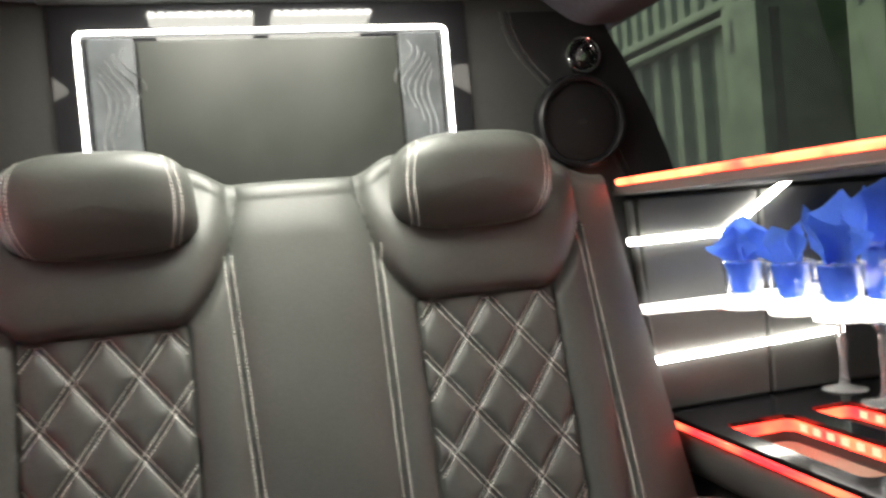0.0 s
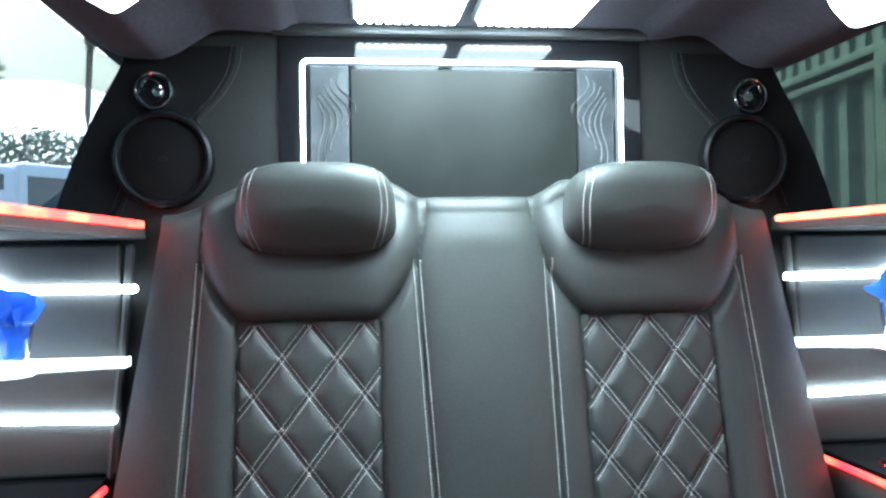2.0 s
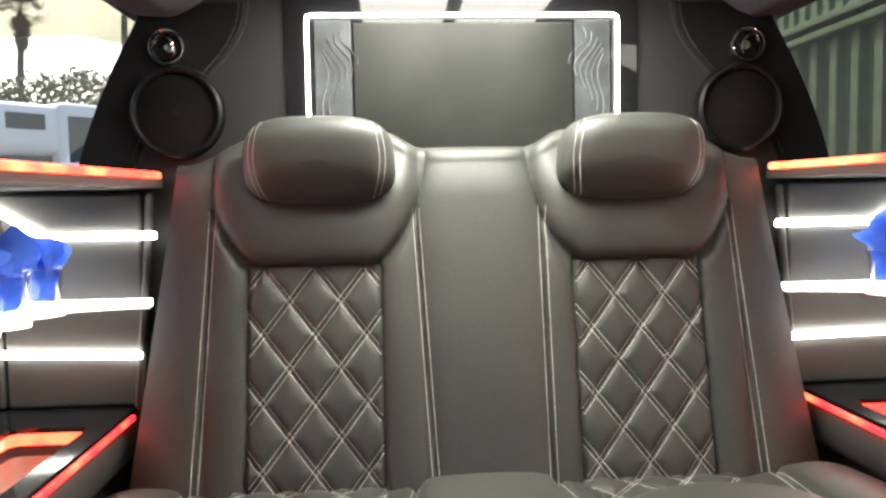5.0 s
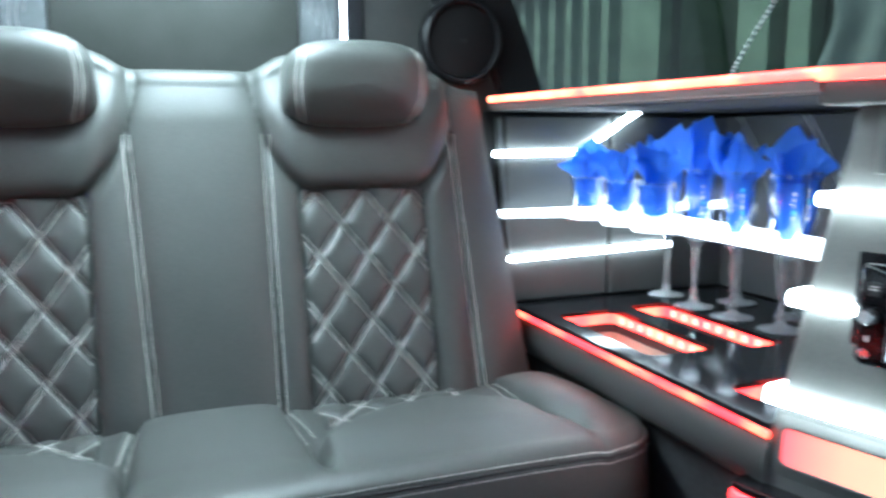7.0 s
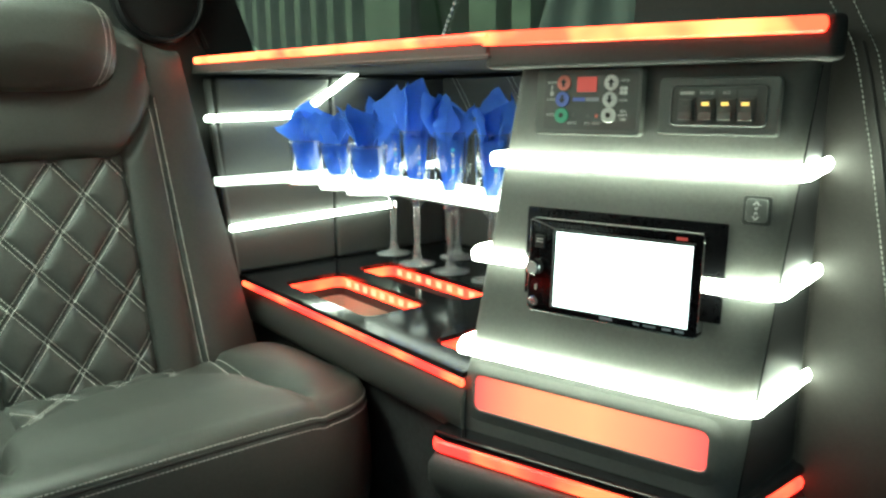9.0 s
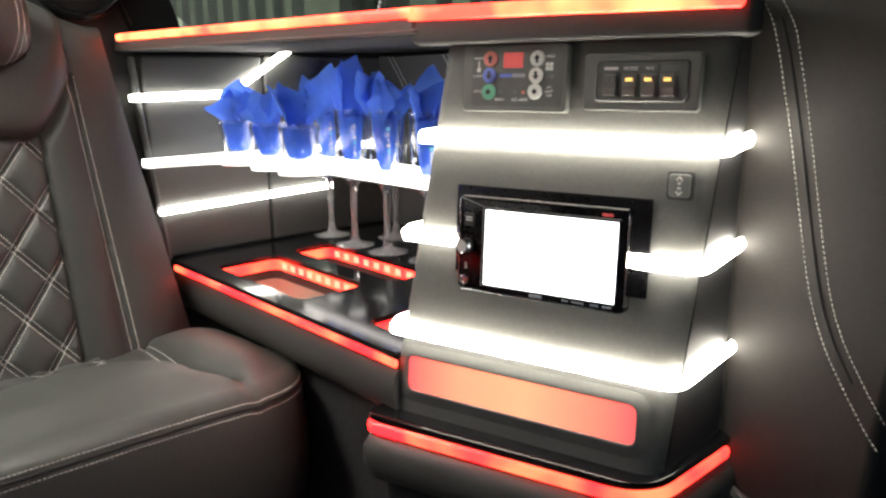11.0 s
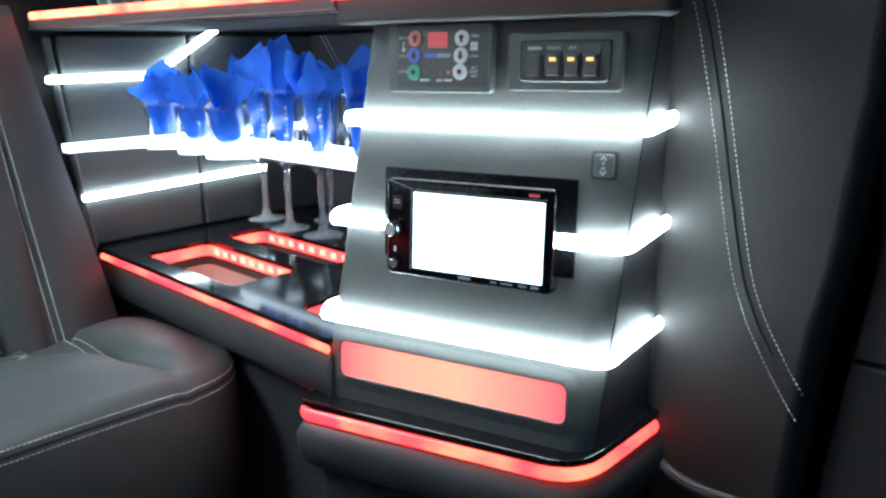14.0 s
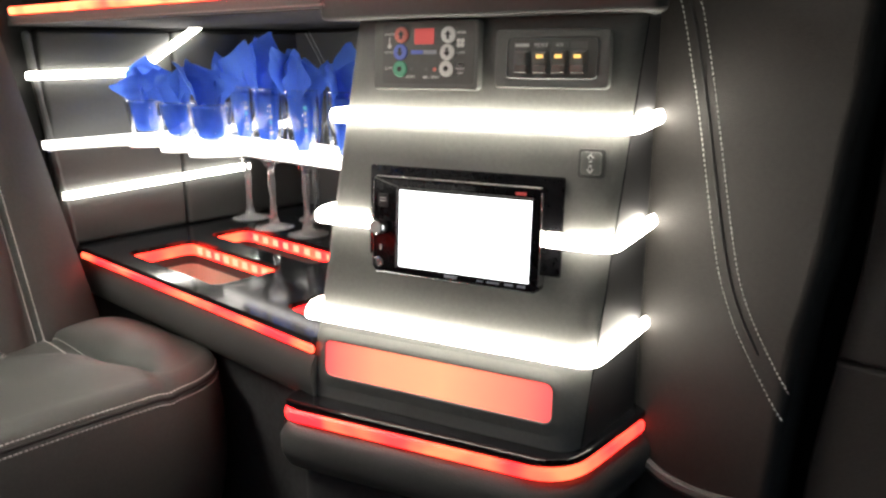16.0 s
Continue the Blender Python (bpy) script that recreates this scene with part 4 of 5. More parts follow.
def napkin(x, y, z, h, r_low, r_rim, seed, parent_label, size=1.0):
    """A crumpled cloth pushed into a glass, its corners standing up over the rim."""
    q = random.Random(seed)
    n = thing("napkin", (x, y, z), parent_label, "napkin", "blue napkins")
    bm = bmesh.new()
    ph = q.uniform(0, 6.28)
    def stuffing(u, v):
        a = 2 * math.pi * u
        t = min(1.0, v * 1.15)
        top = max(0.0, v - 0.87) / 0.13
        r = (r_low + (r_rim - r_low) * t ** 0.5) * 0.90 * (1 - 0.55 * top)
        tri = math.asin(math.sin(4 * a + ph + 2 * v)) / 1.571
        r *= 1 + 0.08 * (tri - 1) + 0.10 * noise.noise((3 * math.cos(a), 3 * math.sin(a) + ph, 7 * v))
        return (x + r * math.cos(a), y + r * math.sin(a), z + h * t * 0.97 + 0.006 * top * math.sin(3 * a + ph))
    surf(48, 22, stuffing, bm, wrap=True)
    count = q.choice((3, 4, 5))
    a1 = q.uniform(0, 6.28)
    for k in range(count):
        # a corner of the cloth: straight edges up to a point off to one side, creased along the middle
        a0 = a1 + 2 * math.pi * k / count + q.uniform(-0.5, 0.5)
        wide, tall = q.uniform(0.034, 0.050) * (0.6 + 0.4 * size), q.uniform(0.036, 0.086) * size
        knee, tip = q.uniform(0.52, 0.74), q.uniform(-0.030, 0.030)
        lean, fold, at = q.uniform(-0.010, 0.026), q.uniform(0.05, 0.35), q.uniform(-0.6, 0.6)
        curl, turn, p1 = q.uniform(-0.25, 0.45), q.uniform(-0.35, 0.35), q.uniform(0, 6.28)
        dirn = Vector((math.cos(a0), math.sin(a0), 0))
        tan = Vector((-math.sin(a0 + turn), math.cos(a0 + turn), 0))
        def petal(u, v):
            s2 = 2 * u - 1
            if v < knee:
                ww = r_rim * 0.55 + (wide - r_rim * 0.55) * ss(0.25, 1.0, v / knee)
                mid = 0.0
            else:
                e = (v - knee) / (1 - knee)
                ww = wide * (1 - e) + 0.0015
                mid = tip * e
            off = s2 * ww + mid
            r = r_rim * 0.50 + lean * v * v - fold * abs(off - at * wide) * 0.55 + curl * max(0.0, off / wide) ** 2 * 0.016 * v
            r += min(1.0, 1.6 * v) * (0.010 * abs(noise.noise((off * 22 + p1, v * 2.0, k))) + 0.002 * abs(noise.noise((off * 50, v * 5 + p1, k + 9))))
            off += 0.007 * noise.noise((p1, v * 5, k + 3)) * s2
            hh = h * 0.70 + (tall + h * 0.30) * v + 0.012 * noise.noise((off * 30, p1, k)) * v
            return Vector((x, y, z + hh)) + dirn * r + tan * off
        surf(18, 24, petal, bm)
    bmesh.ops.solidify(bm, geom=bm.faces[:], thickness=0.0006)
    part("cloth", bm, NAPKIN, n, "", 40)
    return n


def ring_line(x, y, z, r, thick):
    return tube([(x + r * math.cos(k * math.pi / 24), y + r * math.sin(k * math.pi / 24), z) for k in range(49)], thick, 6, caps=False)


def tumbler(x, y, z, seed, s):
    g = thing("tumbler", (x, y, z), "clear rocks glass with a blue napkin on the lit shelf", "glass", "tumblers")
    prof = [(0.0, 0.0), (0.018, 0.0), (0.021, 0.003), (0.0255, 0.022), (0.0290, 0.0515), (0.0298, 0.0535), (0.0288, 0.0552), (0.0278, 0.0538), (0.0280, 0.0515), (0.0242, 0.022), (0.0195, 0.007), (0.0, 0.006)]
    part("bowl", lathe(prof, (x, y, z), 40), CLEAR, g, "thin clear glass", 50)
    part("rim", ring_line(x, y, z + 0.0548, 0.0288, 0.0007), CLEAR_STEM, g, "bright glass lip", 60)
    napkin(x, y, z + 0.010, 0.043, 0.0150, 0.0270, seed, "folded blue napkin standing in a tumbler", 0.72)
    return g


def goblet(x, y, z, seed):
    g = thing("goblet", (x, y, z), "tall clear stemmed glass with a blue napkin", "glass", "stemmed glasses")
    part("foot", lathe([(0.0, 0.0), (0.032, 0.0), (0.0325, 0.0015), (0.020, 0.004), (0.008, 0.008), (0.0, 0.009)], (x, y, z), 40), CLEAR_STEM, g, "round clear foot", 50)
    stem = [(0.0, 0.0095), (0.0085, 0.0095), (0.0060, 0.020), (0.0046, 0.040), (0.0048, 0.060), (0.0070, 0.074), (0.0050, 0.084), (0.0050, 0.098), (0.0, 0.099)]
    part("stem", lathe(stem, (x, y, z), 24), CLEAR_STEM, g, "", 50)
    bowl = [(0.0, 0.1), (0.006, 0.1), (0.014, 0.108), (0.0205, 0.125), (0.0240, 0.155), (0.0258, 0.190), (0.0262, 0.222), (0.0270, 0.2240), (0.0260, 0.2262), (0.0249, 0.2244), (0.0251, 0.222), (0.0246, 0.190), (0.0228, 0.155), (0.0190, 0.127), (0.012, 0.112), (0.0, 0.108)]
    part("bowl", lathe(bowl, (x, y, z), 44), CLEAR, g, "clear tulip bowl", 50)
    part("rim", ring_line(x, y, z + 0.2258, 0.0260, 0.0007), CLEAR_STEM, g, "bright glass lip", 60)
    face = math.atan2(-1.1 - y, -x) + 0.25 * math.copysign(1, x)
    for k in range(6):
        zz = z + 0.158 + 0.0085 * k
        w = 0.0010 + 0.0008 * ((seed + k) % 3)
        m = Matrix.Translation((x, y, zz)) @ Matrix.Rotation(face, 4, "Z")
        part("printed_bar", box((0.0258, -w, -0.0024), (0.0264, w, 0.0024), 0.0001, 1, m), (CYAN_PRINT if (seed + k) % 4 == 0 else WHITE_PRINT), g)
    napkin(x, y, z + 0.128, 0.091, 0.006, 0.0240, seed, "pointed blue napkin standing in a stemmed glass", 0.86 + 0.16 * (seed % 3))
    return g


for s in (1, -1):
    console(s)
    rear_panel(s)
    glass_rack(s)
    ledge(s, s > 0)
    for k, (x, y) in enumerate(((0.600, -0.042), (0.600, -0.137), (0.603, -0.216))):
        tumbler(s * x, y, 0.6135, 20 + k + 7 * (s > 0), s)
    for k, (x, y) in enumerate(((0.791, 0.0), (0.773, -0.097), (0.780, -0.179), (0.86, -0.10), (0.87, -0.22), (0.79, -0.27))):
        goblet(s * x, y, TOP + 0.0003, 40 + k + 9 * (s > 0))
setting("wall_inner_west", box((-0.505, END - 0.04, 0.0), (-HALF, END, 0.766), 0.01), LEATHER_WALL, "black padded wall at the end of the console", "wall")
bm = smooth_line([(0.9295, 0.00, 0.766), (0.9295, -0.05, 0.70), (0.9295, -0.09, 0.62), (0.9295, -0.12, 0.46)])
lines = [[p + Vector((0, k, 0)) for p in bm] for k in (0.0, -0.012, -0.150, -0.162)]
setting("wall_lining", box((0.930, BACK - 0.03, TOP + 0.002), (HALF - 0.0005, END, 0.767), 0.003), LEATHER_WALL, "black vinyl lining behind the glasses", "wall")
tagged(part("stitching", stitches(lines, normal=(-1, 0, 0)), THREAD), "pair of stitched seams on the side lining", "stitching", "", "structure")

# ---- the equipment tower ----
TN = Vector((-0.9600654, -0.26841828, 0.07890537))
TU = Vector((0.2692578, -0.96306814, 0.0))
TW = Vector((0.07599125, 0.02124589, 0.99688211))
TC = Vector((0.5661, -0.6858, 0.6300))
TS = 0.95            # the tower's own unit, in metres
TM = Matrix(((TS * TU.x, TS * TW.x, TS * TN.x, TC.x), (TS * TU.y, TS * TW.y, TS * TN.y, TC.y), (TS * TU.z, TS * TW.z, TS * TN.z, TC.z), (0, 0, 0, 1)))


def on_face(u, w, n=0.0):
    return TC + TS * (TU * u + TW * w + TN * n)


def at_face(u, w, n=0.0):
    return Matrix.Translation(TM @ Vector((u, w, n))) @ FACE.to_3x3().to_4x4()


FACE = TM.copy()


def shift_face(du=0.0, su=1.0, dw=0.0):
    """Moves and scales along the tower's face what is placed next."""
    global TM
    TM = FACE @ Matrix.Translation((du, dw, 0)) @ Matrix.Diagonal((su, 1, 1, 1))


def fbox(u0, u1, w0, w1, n0, n1, bevel=0.0, seg=2, bm=None):
    return box((u0, w0, n0), (u1, w1, n1), bevel, seg, TM, bm)


tower = thing("equipment_tower", (0.68, -0.67, 0.0), "black vinyl equipment tower with white led bands and a backlit panel", "tower")
def edge_u(w):
    """Where the face turns into the tower's side."""
    return 0.160 + 0.101 * w


def ring(w, grow=0.0):
    """The tower's outline at a height on its face."""
    t = (0.146 - w) / 0.408
    a = on_face(-0.109 - 0.064 * t - grow, w, grow)
    b = on_face(edge_u(w) + grow, w, grow)
    z = a.z
    c = Vector((0.7065, -0.807 + 0.004 * t - grow, z))
    d = Vector((0.886, -0.523 + grow, z))
    out = []
    for p, q, nxt, r in ((d, a, b, 0.012), (a, b, c, 0.017 + 0.006 * t)):
        d0, d1 = (p - q).normalized(), (nxt - q).normalized()
        for k in range(8):
            f = k / 7
            e0, e1 = q + d0 * r, q + d1 * r
            out.append((e0 * (1 - f) + q * f) * (1 - f) + (q * (1 - f) + e1 * f) * f)
    out = [Vector((p.x, p.y, z)) for p in out]
    return out + [c, Vector((0.886, -0.80, z)), d]
part("body", loft([ring(w) for w in np.linspace(-0.262, 0.145, 8)]), TOWER_VINYL, tower, "smooth black vinyl body", 40)


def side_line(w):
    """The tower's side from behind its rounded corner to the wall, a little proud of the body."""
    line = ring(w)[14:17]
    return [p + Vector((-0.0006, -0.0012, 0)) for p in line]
# a dark sheet over the vinyl stands in for the shade on this side
part("side_shade", loft([side_line(w) + [p + Vector((0, 0.006, 0)) for p in side_line(w)[::-1]] for w in np.linspace(-0.258, 0.138, 8)]), TOWER_SHADE, tower, "black sheet that darkens the tower's unlit side", 50)


def band(w, u0, u1, wrap_end, wrap_start, name="led_band"):
    pts = []
    if wrap_start:
        a = on_face(u0, w, 0.0)
        pts += [a + Vector((0.034, 0.011, 0)), a + Vector((0.010, 0.008, 0))]
    pts += [on_face(u, w, 0.008) for u in np.linspace(u0 + 0.004, u1 if not wrap_end else edge_u(w) - 0.014, 10)]
    if wrap_end:
        # round the corner and along the side to the wall
        e0, q = on_face(edge_u(w) - 0.014, w, 0.008), on_face(edge_u(w) + 0.007, w, 0.008)
        c = Vector((0.7045, -0.815 + 0.004 * (0.146 - w) / 0.408, q.z))
        e1 = q + (c - q).normalized() * 0.016
        pts += [(e0 * (1 - f) + q * f) * (1 - f) + (q * (1 - f) + e1 * f) * f for f in (0.25, 0.5, 0.75, 1.0)]
        pts += [e1.lerp(c, f) for f in (0.3, 0.6, 1.0)]
    part(name, tube(pts, 0.0067, 10, flat=0.6), LED_BAND, tower, "glowing white led band")
band(0.0485, -0.134, 0.15, True, True)
band(-0.0545, -0.152, -0.088, False, True)
band(-0.0535, 0.097, 0.15, True, False)
band(-0.160, -0.166, 0.15, True, True)

# backlit window with a raised rim
lo, hi = rounded(-0.144, 0.1125, -0.228, -0.189, 0.008), rounded(-0.150, 0.1185, -0.235, -0.183, 0.012)
panel_b = part("backlit_panel", prism(lo, 0.0006, 0.0022, "z", m=TM), RED_PANEL, tower, "glowing red backlit window", 0)
rows = [[TM @ Vector((u, w, h)) for u, w in ln] for ln, h in ((lo, 0.0006), (lo, 0.0034), (rounded(-0.1450, 0.1135, -0.2290, -0.1880, 0.009), 0.0040), (rounded(-0.148, 0.1165, -0.2322, -0.185, 0.011), 0.0036), (rounded(-0.158, 0.1245, -0.2420, -0.1765, 0.016), 0.0002))]
part("rim", loft(rows, caps=False), TOWER_VINYL, panel_b, "soft black vinyl surround", 60)

# foot of the tower: glossy ledge, led line and padded plinth
def foot(grow, z):
    a, b = Vector((0.480 - grow, -0.523 + grow * 0.3, z)), Vector((0.5705 - grow, -0.8155 - grow, z))
    c, d = Vector((0.7065, -0.8125 - grow, z)), Vector((0.886, -0.523, z))
    out = []
    for p, q, nxt, r in ((d, a, b, 0.02), (a, b, c, 0.042)):
        d0, d1 = (p - q).normalized(), (nxt - q).normalized()
        for k in range(9):
            f = k / 8
            e0, e1 = q + d0 * r, q + d1 * r
            out.append((e0 * (1 - f) + q * f) * (1 - f) + (q * (1 - f) + e1 * f) * f)
    return out + [c, Vector((0.886, -0.81, z)), d]
part("glossy_ledge", loft([foot(0.0, 0.3775), foot(0.004, 0.380), foot(0.004, 0.3855), foot(0.0, 0.388)]), GLOSS, tower, "glossy black ledge", 50)
ln = foot(0.003, 0.3710)[:18]
ln = [ln[0] + Vector((0.05, 0.003, 0))] + ln + [Vector((0.703, -0.8155, 0.3710))]
part("led_strip", tube(ln, 0.0068, 8, flat=0.5), LED_RED, tower, "glowing red led line round the foot")
part("plinth", loft([foot(-0.012, 0.001), foot(-0.012, 0.306)]), CARPET, tower, "carpeted plinth")
part("padded_plinth", loft([foot(-0.006, 0.307), foot(0.004, 0.313), foot(0.012, 0.330), foot(0.012, 0.349), foot(0.004, 0.3605), foot(-0.004, 0.3625), foot(-0.004, 0.3770)]), LEATHER_WALL, tower, "rounded vinyl plinth", 60)

# head unit
unit = thing("head_unit", on_face(0.003, -0.057), "black double-height media player with a glowing white screen", "media player")
part("surround", fbox(-0.0882, 0.1135, -0.088, 0.0022, 0.0005, 0.004, 0.0015), GLOSS, unit, "black mounting plate")
part("bezel", fbox(-0.0758, 0.0980, -0.1015, -0.0075, 0.0005, 0.017, 0.003, 3), GLOSS, unit, "bevelled black front frame")
part("screen", fbox(-0.0468, 0.0887, -0.0941, -0.0193, 0.016, 0.0176, 0.0006), LCD, unit, "glowing white screen")
part("chrome_lip", fbox(-0.073, 0.0955, -0.1027, -0.1012, 0.006, 0.0172, 0.0006), CHROME, unit, "bright lower edge")
part("left_lip", fbox(-0.0764, -0.0752, -0.098, -0.010, 0.008, 0.0172, 0.0004), CHROME, unit, "bright left edge")
part("inner_frame", fbox(-0.0498, -0.0486, -0.0960, -0.0150, 0.0166, 0.0180, 0.0003), PLASTIC_GREY, unit)
part("inner_frame", fbox(-0.0486, 0.0905, -0.0176, -0.0166, 0.0166, 0.0180, 0.0003), PLASTIC_GREY, unit)
part("bevel_line", tube([TM @ Vector((-0.0745, -0.0090, 0.0172)), TM @ Vector((-0.0500, -0.0160, 0.0178))], 0.0006, 5), PLASTIC_GREY, unit)
part("side_lip", fbox(0.0972, 0.0985, -0.096, -0.012, 0.006, 0.0168, 0.0005), CHROME, unit)
part("top_lip", fbox(-0.073, 0.0955, -0.0081, -0.0073, 0.010, 0.0176, 0.0004), PLASTIC_GREY, unit)
kn = part("volume_knob", lathe([(0.0, 0.0), (0.0074, 0.0), (0.0074, 0.010), (0.0066, 0.0118), (0.0, 0.0122)], None, 32, m=at_face(-0.0665, -0.0565, 0.016)), PLASTIC, unit, "round knob")
part("cap", lathe([(0.0, 0.0), (0.0058, 0.0), (0.0054, 0.0008), (0.0, 0.0010)], None, 28, m=at_face(-0.0665, -0.0565, 0.0282)), KNOB_CAP, kn, "pale grey cap")
part("chrome_ring", lathe([(0.0075, 0.0085), (0.0080, 0.0095), (0.0076, 0.0115), (0.0064, 0.0124), (0.0060, 0.0122)], None, 32, m=at_face(-0.0665, -0.0565, 0.016)), CHROME, kn)
bt = part("button", fbox(-0.0700, -0.0590, -0.0370, -0.0240, 0.0165, 0.0185, 0.0008), PLASTIC, unit, "square black button")
part("button_mark", fbox(-0.0680, -0.0610, -0.0316, -0.0302, 0.0185, 0.0188), WHITE_PRINT, bt)
part("button_mark", fbox(-0.0680, -0.0610, -0.0288, -0.0276, 0.0185, 0.0188), WHITE_PRINT, bt)
part("usb_mark", fbox(-0.0680, -0.0664, -0.0800, -0.0745, 0.0168, 0.0174), WHITE_PRINT, unit)
jk = part("jack", lathe([(0.0, 0.0), (0.0050, 0.0), (0.0050, 0.002), (0.0036, 0.0022), (0.0032, 0.0008), (0.0, 0.0008)], None, 24, m=at_face(-0.0683, -0.0920, 0.0165)), CHROME, unit, "chrome-ringed socket")
for u0, u1, ww in ((0.004, 0.017, 0.0026), (0.038, 0.044, 0.0014), (0.048, 0.060, 0.0016), (0.066, 0.074, 0.0022), (0.078, 0.086, 0.0022)):
    part("printed_bar", fbox(u0, u1, -0.0976 - ww / 2, -0.0976 + ww / 2, 0.0168, 0.0173), GREY_PRINT, unit)
part("indicator", fbox(0.073, 0.083, -0.0150, -0.0122, 0.0168, 0.0174), RED_DISPLAY, unit, "small red lit mark")

# climate control panel
shift_face(0.0052, 0.985, -0.0008)
ac = thing("climate_panel", on_face(-0.033, 0.107), "grey climate control panel with round coloured buttons", "control panel")
part("frame", prism(rounded(-0.0885, 0.0232, 0.0762, 0.1388, 0.004), 0.0004, 0.010, "z", 0.0018, 2, TM, None, "rim"), PLASTIC_GREY, ac, "grey plastic frame")
part("face", prism(rounded(-0.0780, 0.0195, 0.0815, 0.1355, 0.003), 0.0085, 0.0104, "z", m=TM), FILM, ac, "dark printed face")
def arrow(u, w, up, size, h):
    k = 1 if up else -1
    pts = [(-0.35, -1.0), (0.35, -1.0), (0.35, 0.0), (0.9, 0.0), (0.0, 1.0), (-0.9, 0.0), (-0.35, 0.0)]
    return prism([(u + a * size, w + k * b * size) for a, b in pts], h, h + 0.0004, "z", m=TM)
for u, w, mtl, kind, word in ((-0.0573, 0.1257, RED_BTN, 1, "red"), (-0.0582, 0.1102, BLUE_BTN, 0, "blue"), (-0.0584, 0.0948, GREEN_BTN, 2, "green"), (-0.0072, 0.1252, WHITE_PRINT, 1, "white"), (-0.0079, 0.1098, WHITE_PRINT, 0, "white"), (-0.0085, 0.0953, WHITE_PRINT, 2, "white")):
    b = part("button", lathe([(0.0, 0.0), (0.0074, 0.0), (0.0074, 0.0010), (0.0068, 0.0016), (0.0, 0.0018)], None, 28, m=at_face(u, w, 0.0104)), mtl, ac, f"round {word} button")
    if kind == 2:
        part("button_mark", lathe([(0.0, 0.0), (0.0024, 0.0), (0.0024, 0.0004), (0.0, 0.0004)], None, 18, m=at_face(u, w, 0.0122)), PLASTIC, b)
    else:
        part("button_mark", arrow(u, w, kind == 1, 0.0038, 0.0121), PLASTIC, b)
part("display", fbox(-0.0432, -0.0222, 0.1170, 0.1312, 0.0104, 0.0110, 0.0004), RED_DISPLAY, ac, "dim red display")
part("logo_bar", fbox(-0.0470, -0.0340, 0.1082, 0.1118, 0.0104, 0.0107), BLUE_BTN, ac)
part("logo_bar", fbox(-0.0335, -0.0195, 0.1082, 0.1118, 0.0104, 0.0107), GREY_PRINT, ac)
for a in range(4):
    part("fan_mark", lathe([(0.0, 0.0), (0.0021, 0.0), (0.0021, 0.0003), (0.0, 0.0003)], None, 14, m=at_face(0.0052 + 0.0027 * math.cos(a * math.pi / 2 + 0.78), 0.1180 + 0.0027 * math.sin(a * math.pi / 2 + 0.78), 0.0104)), WHITE_PRINT, ac)
part("thermometer_mark", fbox(-0.0712, -0.0698, 0.1170, 0.1235, 0.0104, 0.0107), WHITE_PRINT, ac)
part("thermometer_mark", lathe([(0.0, 0.0), (0.0022, 0.0), (0.0022, 0.0003), (0.0, 0.0003)], None, 14, m=at_face(-0.0705, 0.1155, 0.0104)), WHITE_PRINT, ac)
for u, w, r in ((-0.0460, 0.0950, 2), (-0.0300, 0.0945, 3), (-0.0210, 0.0945, 1)):
    part("pilot_light", lathe([(0.0, 0.0), (0.0018, 0.0), (0.0018, 0.0004), (0.0, 0.0004)], None, 14, m=at_face(u, w, 0.0104)), (RED_BTN if r == 1 else PLASTIC_GREY), ac)
for text, u, w in (("AUTO", -0.0705, 0.0952), ("AUTO", -0.0465, 0.0875), ("A/C", -0.0300, 0.0875), ("HEAT", -0.0205, 0.0875), ("HIGH", 0.0060, 0.1270), ("LOW", 0.0060, 0.1090), ("A/C", 0.0060, 0.0990), ("HEAT", 0.0060, 0.0952), ("OFF", 0.0060, 0.0914), ("WARM", -0.0705, 0.1262), ("COOL", -0.0705, 0.1098)):
    words("letters", text, 0.0036, at_face(u, w, 0.0103), WHITE_PRINT, ac)

# switch panel
shift_face(0.0050, 0.982, -0.0006)
sw = thing("switch_panel", on_face(0.092, 0.104), "grey panel with four lit rocker switches", "switch panel")
part("frame", prism(rounded(0.0396, 0.1448, 0.0788, 0.1285, 0.004), 0.0004, 0.0095, "z", 0.0018, 2, TM, None, "rim"), PLASTIC_GREY, sw, "grey plastic frame")
part("inset", prism(rounded(0.0530, 0.1340, 0.0880, 0.1205, 0.004), 0.0080, 0.0100, "z", m=TM), FILM, sw, "dark inset plate")
rows = [[TM @ Vector((u, w, h)) for u, w in ln] for ln, h in ((rounded(0.0530, 0.1340, 0.0880, 0.1205, 0.004), 0.0092), (rounded(0.0523, 0.1347, 0.0873, 0.1212, 0.0045), 0.0108), (rounded(0.0510, 0.1360, 0.0860, 0.1225, 0.005), 0.0093))]
part("inset_rim", loft(rows, caps=False), PLASTIC_GREY, sw)
